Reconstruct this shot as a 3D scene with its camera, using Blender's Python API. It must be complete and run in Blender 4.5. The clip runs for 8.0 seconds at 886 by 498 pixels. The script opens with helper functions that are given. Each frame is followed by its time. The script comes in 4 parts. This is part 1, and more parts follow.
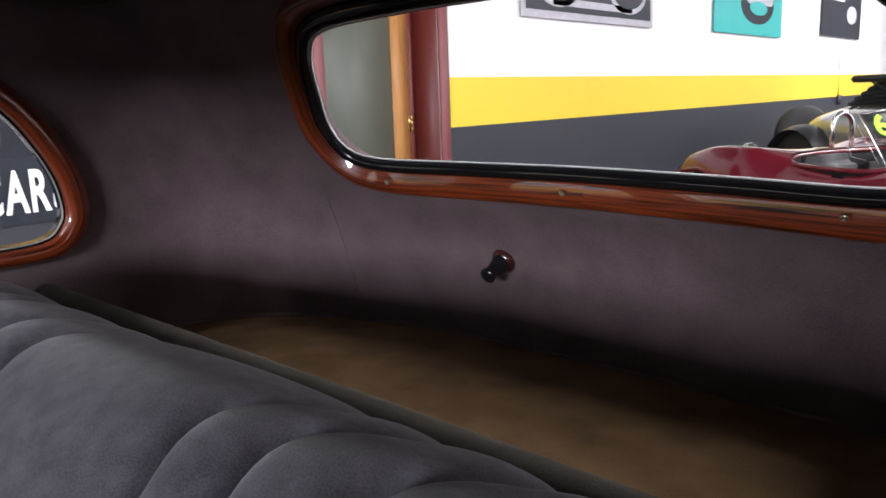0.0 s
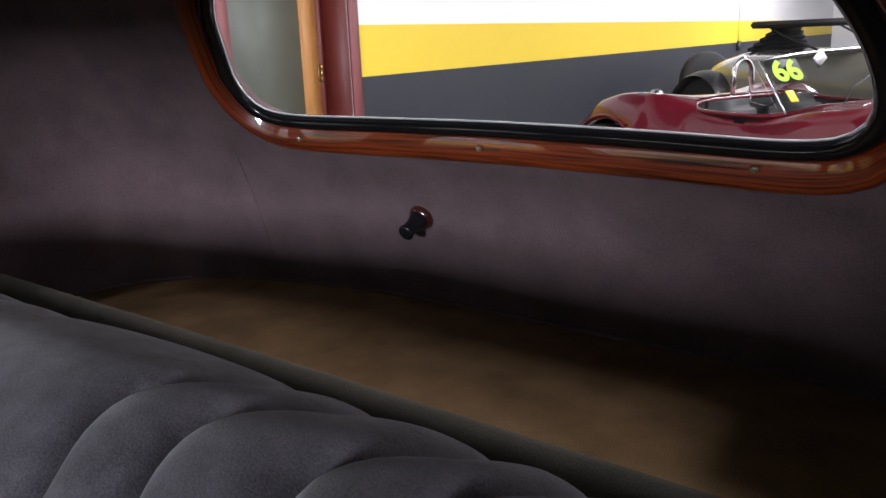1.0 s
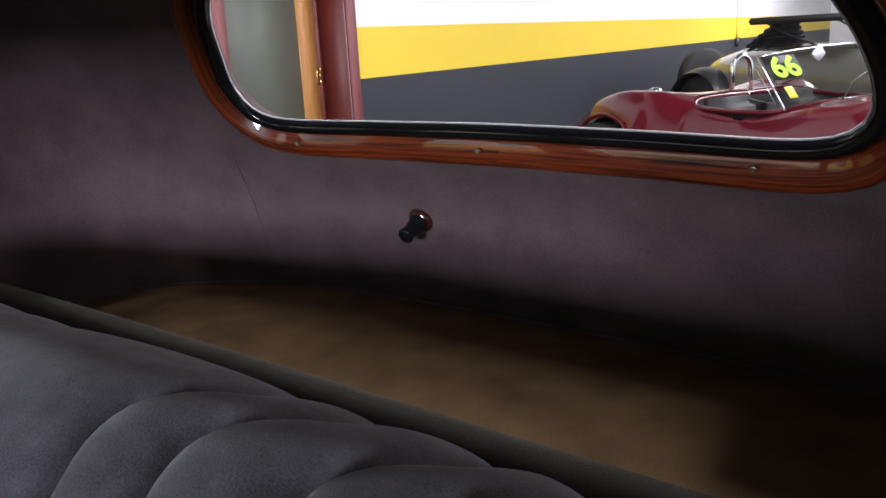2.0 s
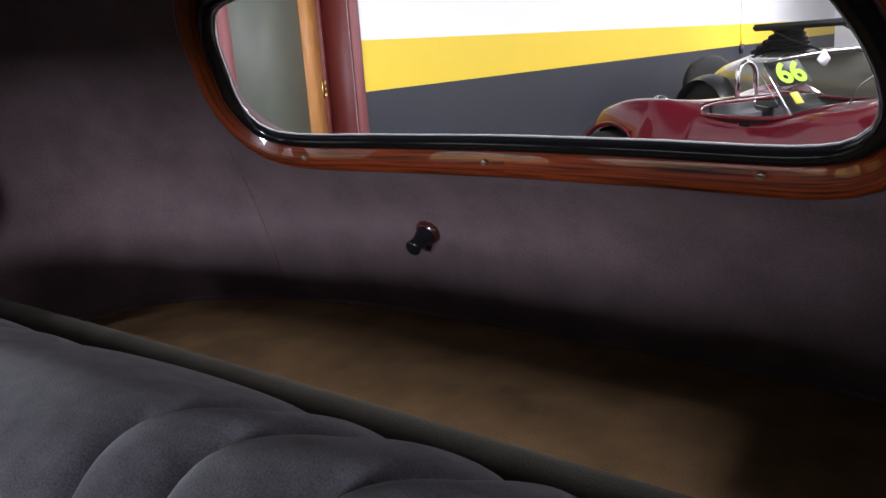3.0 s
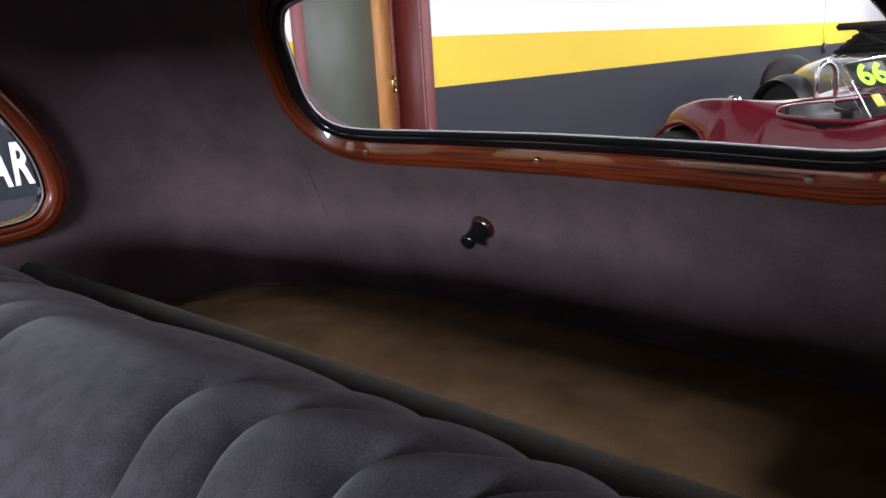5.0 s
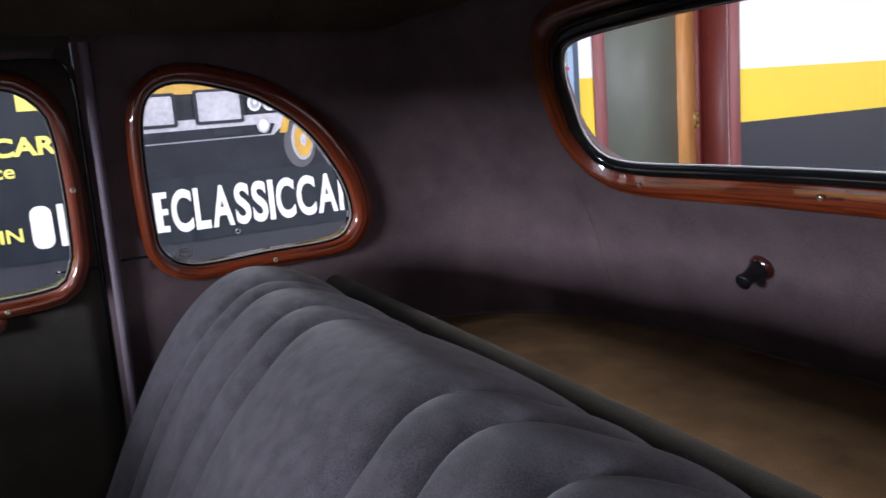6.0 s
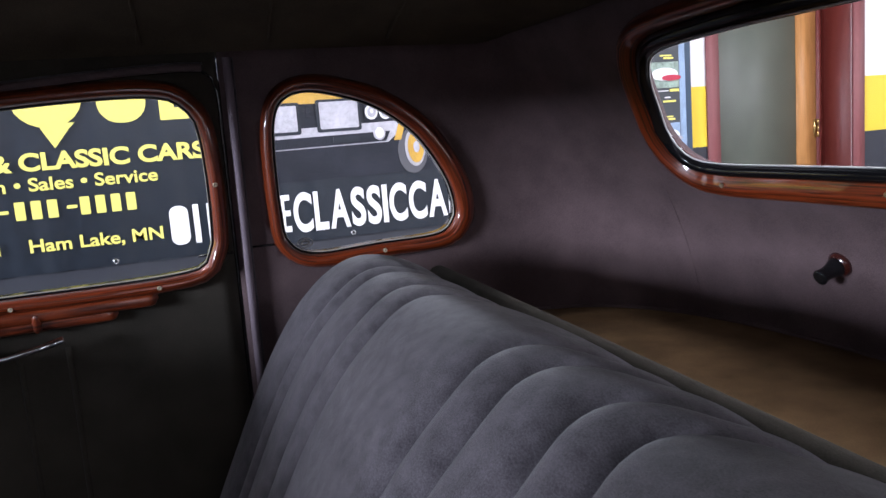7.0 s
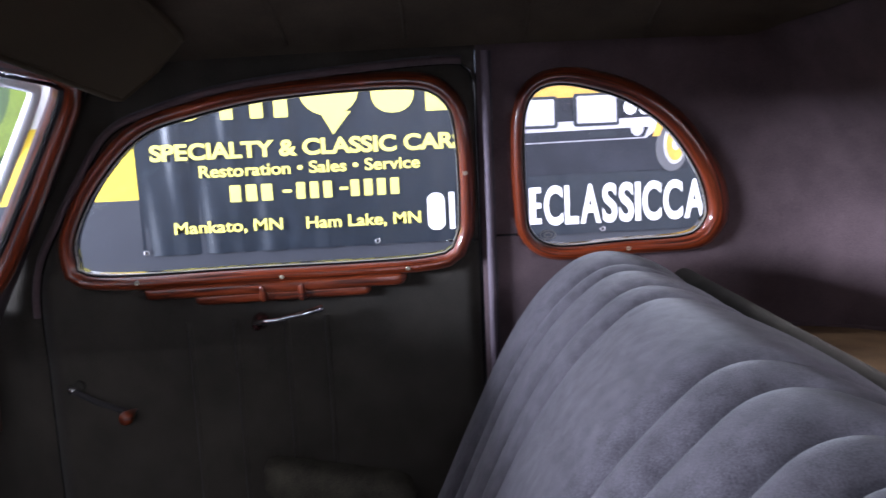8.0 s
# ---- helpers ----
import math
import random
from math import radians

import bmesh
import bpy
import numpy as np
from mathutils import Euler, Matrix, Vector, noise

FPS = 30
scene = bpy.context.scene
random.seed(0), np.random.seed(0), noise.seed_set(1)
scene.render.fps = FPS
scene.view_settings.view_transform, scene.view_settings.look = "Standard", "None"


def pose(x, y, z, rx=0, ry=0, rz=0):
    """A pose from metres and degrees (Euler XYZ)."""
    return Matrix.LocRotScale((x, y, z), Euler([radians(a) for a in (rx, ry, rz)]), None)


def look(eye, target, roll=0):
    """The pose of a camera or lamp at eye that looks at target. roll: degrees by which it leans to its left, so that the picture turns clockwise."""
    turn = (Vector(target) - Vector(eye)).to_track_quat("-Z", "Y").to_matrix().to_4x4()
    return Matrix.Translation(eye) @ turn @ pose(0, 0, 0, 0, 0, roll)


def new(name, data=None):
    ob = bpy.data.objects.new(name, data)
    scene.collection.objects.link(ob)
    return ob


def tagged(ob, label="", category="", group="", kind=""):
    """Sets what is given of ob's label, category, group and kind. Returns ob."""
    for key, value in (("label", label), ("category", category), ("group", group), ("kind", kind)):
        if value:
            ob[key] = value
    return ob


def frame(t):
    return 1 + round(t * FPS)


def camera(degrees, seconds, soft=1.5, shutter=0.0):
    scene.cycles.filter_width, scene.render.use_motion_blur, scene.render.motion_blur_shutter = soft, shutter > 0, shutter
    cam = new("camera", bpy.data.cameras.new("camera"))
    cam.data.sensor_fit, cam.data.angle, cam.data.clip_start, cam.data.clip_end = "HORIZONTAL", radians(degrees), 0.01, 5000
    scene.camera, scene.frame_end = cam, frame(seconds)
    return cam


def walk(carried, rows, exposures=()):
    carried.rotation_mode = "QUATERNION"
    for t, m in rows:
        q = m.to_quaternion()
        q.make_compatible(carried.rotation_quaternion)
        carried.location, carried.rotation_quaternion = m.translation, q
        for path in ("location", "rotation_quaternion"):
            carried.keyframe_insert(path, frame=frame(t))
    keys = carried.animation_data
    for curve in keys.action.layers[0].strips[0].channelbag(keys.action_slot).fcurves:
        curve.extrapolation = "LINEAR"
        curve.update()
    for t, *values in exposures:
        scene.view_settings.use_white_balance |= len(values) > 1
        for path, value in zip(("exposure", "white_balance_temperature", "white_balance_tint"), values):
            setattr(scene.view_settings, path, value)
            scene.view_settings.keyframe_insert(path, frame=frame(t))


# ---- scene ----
cam = camera(57.9, 8.0, shutter=0.15)
PATH = [
    (0, (0.457, 0.041, 1.194), (-0.819, 1.537, 0.82), -2.0),
    (0.5, (0.451, 0.048, 1.201), (-0.657, 1.647, 0.734), -2.0),
    (1, (0.446, 0.051, 1.2), (-0.648, 1.648, 0.696), -2.3),
    (2.5, (0.446, 0.054, 1.203), (-0.657, 1.647, 0.706), -3.7),
    (3, (0.446, 0.054, 1.203), (-0.668, 1.645, 0.728), -4.1),
    (3.5, (0.447, 0.054, 1.205), (-0.677, 1.637, 0.726), -4.7),
    (4, (0.449, 0.052, 1.205), (-0.682, 1.627, 0.715), -5.0),
    (4.2, (0.45, 0.053, 1.206), (-0.686, 1.623, 0.711), -4.9),
    (5.5, (0.494, 0.036, 1.206), (-0.963, 1.346, 0.805), -3.2),
    (6, (0.513, 0.05, 1.203), (-1.211, 1.006, 0.863), -4.4),
    (6.5, (0.547, 0.045, 1.202), (-1.28, 0.794, 0.883), -4.7),
    (7, (0.618, 0.022, 1.194), (-1.229, 0.731, 0.899), -4.4),
    (7.2, (0.648, 0.019, 1.197), (-1.2, 0.726, 0.901), -4.2),
    (7.5, (0.655, 0.022, 1.196), (-1.23, 0.627, 0.911), -3.6),
    (7.7, (0.648, 0.033, 1.198), (-1.29, 0.446, 0.921), -2.9),
    (7.9, (0.622, 0.039, 1.194), (-1.349, 0.239, 0.923), -2.7),
    (8, (0.62, 0.036, 1.191), (-1.359, 0.141, 0.921), -2.7),
]
walk(cam, [(t, look(eye, aim, roll)) for t, eye, aim, roll in PATH],
     exposures=[(0, 0.0, 6400, 18), (1, -0.13, 6350, 18.5), (4.2, -0.13, 6200, 19), (5.5, -0.07, 6150, 20), (6.5, 0.03, 6000, 19.5), (7.2, 0.17, 6050, 20), (7.5, 0.46, 5850, 22), (8, 0.85, 5750, 22)])

# ---- world and light ----
world = bpy.data.worlds.new("world")
scene.world = world
world.use_nodes = True
world.node_tree.nodes["Background"].inputs[0].default_value = (0.9, 0.95, 1.0, 1)
world.node_tree.nodes["Background"].inputs[1].default_value = 0.15

CAR = Matrix.Translation((0.013, 0, 0)) @ Matrix.Rotation(radians(-4.16), 4, "Z")
WALL_X = -2.618
CEIL = 3.5
DAYLIGHT = 1080
STRIP = 165
NEAR_DOOR = 61


# ---- materials ----
def mat(name, color, rough=0.6, metal=0.0, coat=0.0, bump=0.0, scale=200.0, vary=0.0, vary_scale=6.0, spec=0.5, sheen=0.0):
    """A procedural surface: base colour varied at two scales, and a fine bump."""
    m = bpy.data.materials.new(name)
    m.use_nodes = True
    nt = m.node_tree
    b = nt.nodes["Principled BSDF"]
    b.inputs["Base Color"].default_value = (*color, 1)
    b.inputs["Roughness"].default_value = rough
    b.inputs["Metallic"].default_value = metal
    b.inputs["Coat Weight"].default_value = coat
    b.inputs["Coat Roughness"].default_value = 0.025
    b.inputs["Specular IOR Level"].default_value = spec
    b.inputs["Sheen Weight"].default_value = sheen
    co = nt.nodes.new("ShaderNodeTexCoord")
    if vary:
        big = nt.nodes.new("ShaderNodeTexNoise")
        big.inputs["Scale"].default_value = vary_scale
        big.inputs["Detail"].default_value = 3
        small = nt.nodes.new("ShaderNodeTexNoise")
        small.inputs["Scale"].default_value = scale
        small.inputs["Detail"].default_value = 2
        add = nt.nodes.new("ShaderNodeMath")
        add.operation = "ADD"
        ramp = nt.nodes.new("ShaderNodeMapRange")
        ramp.inputs[1].default_value, ramp.inputs[2].default_value = 0.6, 1.4
        ramp.inputs[3].default_value, ramp.inputs[4].default_value = 1 - vary, 1 + vary
        mul = nt.nodes.new("ShaderNodeVectorMath")
        mul.operation = "SCALE"
        mul.inputs[0].default_value = color
        nt.links.new(co.outputs["Object"], big.inputs["Vector"])
        nt.links.new(co.outputs["Object"], small.inputs["Vector"])
        nt.links.new(big.outputs[0], add.inputs[0])
        nt.links.new(small.outputs[0], add.inputs[1])
        nt.links.new(add.outputs[0], ramp.inputs[0])
        nt.links.new(ramp.outputs[0], mul.inputs["Scale"])
        nt.links.new(mul.outputs[0], b.inputs["Base Color"])
    if bump:
        n = nt.nodes.new("ShaderNodeTexNoise")
        n.inputs["Scale"].default_value = scale
        n.inputs["Detail"].default_value = 3
        bp = nt.nodes.new("ShaderNodeBump")
        bp.inputs["Strength"].default_value = bump
        bp.inputs["Distance"].default_value = 0.5 / scale
        nt.links.new(co.outputs["Object"], n.inputs["Vector"])
        nt.links.new(n.outputs[0], bp.inputs["Height"])
        nt.links.new(bp.outputs[0], b.inputs["Normal"])
    return m


def wood_mat(name, dark, light, along=(1, 1, 14), scale=9.0):
    """Lacquered wood with long grain."""
    m = mat(name, light, rough=0.35, coat=1.0, spec=0.25)
    nt = m.node_tree
    b = nt.nodes["Principled BSDF"]
    co = nt.nodes.new("ShaderNodeTexCoord")
    mp = nt.nodes.new("ShaderNodeMapping")
    mp.inputs["Scale"].default_value = along
    n1 = nt.nodes.new("ShaderNodeTexNoise")
    n1.inputs["Scale"].default_value = scale
    n1.inputs["Detail"].default_value = 6
    n1.inputs["Distortion"].default_value = 0.6
    cr = nt.nodes.new("ShaderNodeValToRGB")
    cr.color_ramp.elements[0].position, cr.color_ramp.elements[0].color = 0.34, (*dark, 1)
    cr.color_ramp.elements[1].position, cr.color_ramp.elements[1].color = 0.56, (*light, 1)
    nt.links.new(co.outputs["Object"], mp.inputs[0])
    nt.links.new(mp.outputs[0], n1.inputs["Vector"])
    nt.links.new(n1.outputs[0], cr.inputs[0])
    nt.links.new(cr.outputs[0], b.inputs["Base Color"])
    return m


def ring_wood(name, dark, light):
    """Lacquered wood whose grain follows a moulding's length."""
    m = wood_mat(name, dark, light, (0.7, 9, 1), 3.0)
    nt = m.node_tree
    co = nt.nodes.new("ShaderNodeTexCoord")
    mp = [n for n in nt.nodes if n.type == "MAPPING"][0]
    nt.links.new(co.outputs["UV"], mp.inputs[0])
    return m


def glass_mat(name, tint=(0.97, 0.98, 0.975), ior=1.3):
    """A thin pane: clear, with a mirror by Fresnel."""
    m = bpy.data.materials.new(name)
    m.use_nodes = True
    nt = m.node_tree
    nt.nodes.remove(nt.nodes["Principled BSDF"])
    tr = nt.nodes.new("ShaderNodeBsdfTransparent")
    tr.inputs[0].default_value = (*tint, 1)
    gl = nt.nodes.new("ShaderNodeBsdfGlossy")
    gl.inputs["Roughness"].default_value = 0.02
    lw = nt.nodes.new("ShaderNodeLayerWeight")
    lw.inputs[0].default_value = 0.5
    power = nt.nodes.new("ShaderNodeMath")
    power.operation = "POWER"
    power.inputs[1].default_value = 5.0
    fr = nt.nodes.new("ShaderNodeMapRange")
    fr.inputs[3].default_value = ((ior - 1) / (ior + 1)) ** 2
    fr.inputs[4].default_value = 0.8
    nt.links.new(lw.outputs["Facing"], power.inputs[0])
    nt.links.new(power.outputs[0], fr.inputs[0])
    mx = nt.nodes.new("ShaderNodeMixShader")
    nt.links.new(fr.outputs[0], mx.inputs[0])
    nt.links.new(tr.outputs[0], mx.inputs[1])
    nt.links.new(gl.outputs[0], mx.inputs[2])
    nt.links.new(mx.outputs[0], nt.nodes["Material Output"].inputs[0])
    return m


def glow_mat(name, color, strength):
    m = mat(name, color)
    b = m.node_tree.nodes["Principled BSDF"]
    b.inputs["Emission Color"].default_value = (*color, 1)
    b.inputs["Emission Strength"].default_value = strength
    return m


M_LINING = mat("lining_cloth", (0.086, 0.060, 0.062), 0.95, bump=0.5, scale=700, vary=0.4, vary_scale=14, spec=0.1, sheen=0.06)
M_DOORCLOTH = mat("door_cloth", (0.032, 0.028, 0.022), 0.95, bump=0.35, scale=800, vary=0.42, vary_scale=14, spec=0.1, sheen=0.1)
M_ARM = mat("armrest_cloth", (0.062, 0.056, 0.041), 0.95, bump=0.4, scale=500, vary=0.5, vary_scale=30, spec=0.1)
M_HEAD = mat("headliner_cloth", (0.062, 0.049, 0.034), 0.95, bump=0.3, scale=800, vary=0.5, vary_scale=10, spec=0.15)
M_SEAT = mat("seat_velour", (0.066, 0.060, 0.067), 0.95, bump=0.6, scale=800, vary=0.55, vary_scale=55, spec=0.1, sheen=0.15)
M_PIPING = mat("olive_edging_cloth", (0.036, 0.033, 0.027), 0.95, bump=0.4, scale=700, vary=0.3, vary_scale=25, spec=0.1)
M_TRAY = mat("tan_carpet", (0.135, 0.086, 0.043), 1.0, bump=0.2, scale=700, vary=0.5, vary_scale=18, spec=0.1)
M_WOOD = wood_mat("mahogany", (0.028, 0.005, 0.002), (0.16, 0.028, 0.007))
M_VISOR = mat("visor_cloth", (0.060, 0.046, 0.027), 0.9, bump=0.3, scale=700, vary=0.15, spec=0.1)
M_HOOK = mat("dark_varnish", (0.038, 0.008, 0.006), 0.25, coat=0.9, vary=0.2, scale=60)
M_RINGWOOD = ring_wood("mahogany_moulding", (0.016, 0.003, 0.0012), (0.175, 0.028, 0.006))
M_RUBBER = mat("black_rubber", (0.006, 0.006, 0.007), 0.12, spec=0.45)
M_PRINT_PALE = mat("pale_rubber", (0.34, 0.34, 0.34), 0.3)
M_FELT = mat("pale_channel", (0.26, 0.24, 0.21), 0.35, vary=0.15)
M_CHROME = mat("chrome", (0.75, 0.75, 0.77), 0.12, metal=1.0)
M_TRIM = mat("bright_trim", (0.86, 0.87, 0.89), 0.42, metal=0.6)
M_SCREW = mat("nickel_screw", (0.52, 0.45, 0.33), 0.38, metal=0.9)
M_GLASS = glass_mat("window_glass")
M_WINDLACE = mat("windlace_cloth", (0.27, 0.22, 0.225), 0.9, bump=0.5, scale=700, vary=0.25, vary_scale=30, spec=0.2)
M_WINDLACE_DARK = mat("windlace_dark", (0.16, 0.13, 0.15), 0.9, bump=0.5, scale=700, vary=0.15, vary_scale=40, spec=0.2)
M_CARGLASS = glass_mat("tinted_glass", (0.50, 0.52, 0.50), 1.12)
M_NEARGLASS = glass_mat("dark_tinted_glass", (0.55, 0.56, 0.55), 1.3)
M_FLOORMAT = mat("black_carpet", (0.02, 0.018, 0.018), 1.0, bump=0.6, scale=400, vary=0.2)
M_WHITE = mat("white_paint", (0.80, 0.80, 0.80), 0.55, bump=0.05, scale=120, vary=0.03)
M_CEILING = mat("grey_ceiling_paint", (0.17, 0.17, 0.17), 0.6, bump=0.05, scale=80, vary=0.1)
M_YELLOW = mat("yellow_paint", (0.76, 0.55, 0.035), 0.5, bump=0.05, scale=120, vary=0.03)
M_GREY = mat("dark_grey_paint", (0.023, 0.026, 0.035), 0.5, bump=0.05, scale=120, vary=0.08)
M_CASING = mat("faded_red_paint", (0.20, 0.060, 0.060), 0.55, vary=0.08, scale=60)
M_BRASS = mat("brass", (0.65, 0.45, 0.18), 0.3, metal=1.0)
M_CONCRETE = mat("concrete", (0.19, 0.185, 0.18), 0.35, bump=0.1, scale=60, vary=0.2, vary_scale=1.5)
M_REDPAINT = mat("oxblood_paint", (0.120, 0.017, 0.012), 0.5, vary=0.1, scale=60)
M_OAK = wood_mat("oak_stile", (0.36, 0.165, 0.050), (0.46, 0.215, 0.070), (6, 6, 0.7), 8.0)
M_OAK.node_tree.nodes["Principled BSDF"].inputs["Coat Weight"].default_value = 0.0


# ---- mesh helpers ----
def mesh_from(verts, faces, smooth=True):
    me = bpy.data.meshes.new("mesh")
    me.from_pydata([tuple(v) for v in verts], [], faces)
    me.validate()
    me.shade_smooth() if smooth else me.shade_flat()
    return me


def link(name, me, material, parent=None, label=""):
    ob = new(name, me)
    if material is not None:
        me.materials.append(material)
    if parent is not None:
        ob.parent = parent
    if label:
        ob["label"] = label
    return ob


def part(name, bm, material, parent=None, label="", smooth=True):
    me = bpy.data.meshes.new(name)
    bmesh.ops.recalc_face_normals(bm, faces=bm.faces)
    bm.to_mesh(me)
    bm.free()
    if smooth:
        me.shade_auto_smooth(angle=radians(40)) if hasattr(me, "shade_auto_smooth") else me.shade_smooth()
    return link(name, me, material, parent, label)


def thing(name, label, category, m=None, group="", kind=""):
    ob = new(name)
    ob.matrix_world = m if m is not None else Matrix()
    return tagged(ob, label, category, group, kind)


def box_bm(lo, hi, bevel=0.0, seg=2, m=None):
    bm = bmesh.new()
    c = [(a + b) / 2 for a, b in zip(lo, hi)]
    d = [b - a for a, b in zip(lo, hi)]
    bmesh.ops.create_cube(bm, size=1, matrix=Matrix.Translation(c) @ Matrix.Diagonal((*d, 1)))
    if bevel:
        bmesh.ops.bevel(bm, geom=bm.edges[:], offset=bevel, segments=seg, affect="EDGES", clamp_overlap=True)
    if m is not None:
        bmesh.ops.transform(bm, matrix=m, verts=bm.verts)
    return bm


def grid(fn, nu, nv, closed_u=False, closed_v=False):
    """A quad sheet from fn(i / nu, j / nv)."""
    cu, cv = nu + (not closed_u), nv + (not closed_v)
    verts = [fn(i / nu, j / nv) for i in range(cu) for j in range(cv)]
    faces = [(i % cu * cv + j % cv, (i + 1) % cu * cv + j % cv, (i + 1) % cu * cv + (j + 1) % cv, i % cu * cv + (j + 1) % cv) for i in range(nu) for j in range(nv)]
    return verts, faces


def tube(points, radius, seg=10, cap=True, closed=False):
    """A round bar along points; radius: a number or one a point."""
    pts = [Vector(p) for p in points]
    n = len(pts)
    rad = radius if isinstance(radius, (list, tuple)) else [radius] * n
    verts, faces, up = [], [], None
    for i, p in enumerate(pts):
        d = (pts[(i + 1) % n] - pts[i - 1]) if closed else (pts[min(i + 1, n - 1)] - pts[max(i - 1, 0)])
        d.normalize()
        if up is None:
            up = d.orthogonal().normalized()
        up = (up - d * up.dot(d)).normalized()
        side = d.cross(up)
        for k in range(seg):
            a = 2 * math.pi * k / seg
            verts.append(p + rad[i] * (math.cos(a) * up + math.sin(a) * side))
    for i in range(n if closed else n - 1):
        for k in range(seg):
            a, b = i * seg, (i + 1) % n * seg
            faces.append((a + k, a + (k + 1) % seg, b + (k + 1) % seg, b + k))
    if cap and not closed:
        faces += [tuple(range(seg))[::-1], tuple(range((n - 1) * seg, n * seg))]
    return mesh_from(verts, faces)


def lathe(profile, seg=20, m=None):
    """Turn (radius, height) pairs round z."""
    verts = [Vector((r * math.cos(2 * math.pi * k / seg), r * math.sin(2 * math.pi * k / seg), h)) for r, h in profile for k in range(seg)]
    faces = [(i * seg + k, i * seg + (k + 1) % seg, (i + 1) * seg + (k + 1) % seg, (i + 1) * seg + k) for i in range(len(profile) - 1) for k in range(seg)]
    faces += [tuple(range(seg))[::-1], tuple(range((len(profile) - 1) * seg, len(profile) * seg))]
    if m is not None:
        verts = [m @ v for v in verts]
    return mesh_from(verts, faces)


def loop(keys, n):
    """A smooth closed outline of n points through key points (Catmull-Rom)."""
    k = len(keys)
    pts = [Vector(p) for p in keys]
    dense = []
    for i in range(k):
        a, b, c, d = pts[i - 1], pts[i], pts[(i + 1) % k], pts[(i + 2) % k]
        for j in range(24):
            t = j / 24
            dense.append(0.5 * (2 * b + (c - a) * t + (2 * a - 5 * b + 4 * c - d) * t * t + (3 * b - a - 3 * c + d) * t ** 3))
    lens = [0.0]
    for a, b in zip(dense, dense[1:] + dense[:1]):
        lens.append(lens[-1] + (b - a).length)
    out, j = [], 0
    for i in range(n):
        want = lens[-1] * i / n
        while lens[j + 1] < want:
            j += 1
        f = (want - lens[j]) / max(lens[j + 1] - lens[j], 1e-9)
        out.append(dense[j].lerp(dense[(j + 1) % len(dense)], f))
    area = sum(a.x * b.y - b.x * a.y for a, b in zip(out, out[1:] + out[:1]))
    return out if area > 0 else out[::-1]


def outward(lp):
    n = len(lp)
    res = []
    for i in range(n):
        d = (lp[(i + 1) % n] - lp[i - 1]).normalized()
        res.append(Vector((d.y, -d.x)))
    return res


def inside(p, poly):
    hit = False
    for a, b in zip(poly, poly[1:] + poly[:1]):
        if (a.y > p[1]) != (b.y > p[1]) and p[0] < (b.x - a.x) * (p[1] - a.y) / (b.y - a.y) + a.x:
            hit = not hit
    return hit


def normal_of(surf, a, b):
    e = 0.004
    n = (surf(a + e, b) - surf(a - e, b)).cross(surf(a, b + e) - surf(a, b - e)).normalized()
    mid = Vector((0, 0.1, 1.05))
    return n if n.dot(mid - surf(a, b)) > 0 else -n


def ring(lp, surf, profile, name, material, parent, label="", wide=None, crinkle=None):
    """A frame round an outline on a surface; profile: (outward, proud) pairs, closed. wide: the reach of an
    offset by the outward direction; crinkle: an unevenness by the same."""
    outs = outward(lp)
    verts, k = [], len(profile)
    for p, o in zip(lp, outs):
        nn = normal_of(surf, p.x, p.y)
        for off, h in profile:
            off = wide(o, off) if wide else off
            q = surf(p.x + off * o.x, p.y + off * o.y) + h * nn
            verts.append(q + (crinkle(o) * noise.noise(q * 150) * nn if crinkle and h > 0 else Vector()))
    n = len(lp)
    faces = [(i * k + j, (i + 1) % n * k + j, (i + 1) % n * k + (j + 1) % k, i * k + (j + 1) % k) for i in range(n) for j in range(k)]
    me = mesh_from(verts, faces)
    uv = me.uv_layers.new(name="UVMap")
    run = [0.0]
    for a, b in zip(lp, lp[1:] + lp[:1]):
        run.append(run[-1] + (b - a).length * 4)
    for p in me.polygons:
        for li in p.loop_indices:
            vi = me.loops[li].vertex_index
            i, j = divmod(vi, k)
            wrapped = i == 0 and max(me.loops[q].vertex_index for q in p.loop_indices) // k == n - 1
            uv.data[li].uv = (run[n] if wrapped else run[i], j / k)
    return link(name, me, material, parent, label)


def pane(lp, surf, depth, name, parent):
    """A sheet of glass over an outline."""
    c = sum(lp, Vector((0, 0))) / len(lp)
    rows = (1.02, 0.75, 0.5, 0.25)
    verts, n = [], len(lp)
    for f in rows:
        for p in lp:
            q = c + (p - c) * f
            verts.append(surf(q.x, q.y) - depth * normal_of(surf, q.x, q.y))
    verts.append(surf(c.x, c.y) - depth * normal_of(surf, c.x, c.y))
    faces = [(r * n + i, r * n + (i + 1) % n, (r + 1) * n + (i + 1) % n, (r + 1) * n + i) for r in range(len(rows) - 1) for i in range(n)]
    faces += [((len(rows) - 1) * n + i, (len(rows) - 1) * n + (i + 1) % n, len(rows) * n) for i in range(n)]
    ob = link(name, mesh_from(verts, faces), M_GLASS, parent)
    ob.visible_shadow = False
    return ob


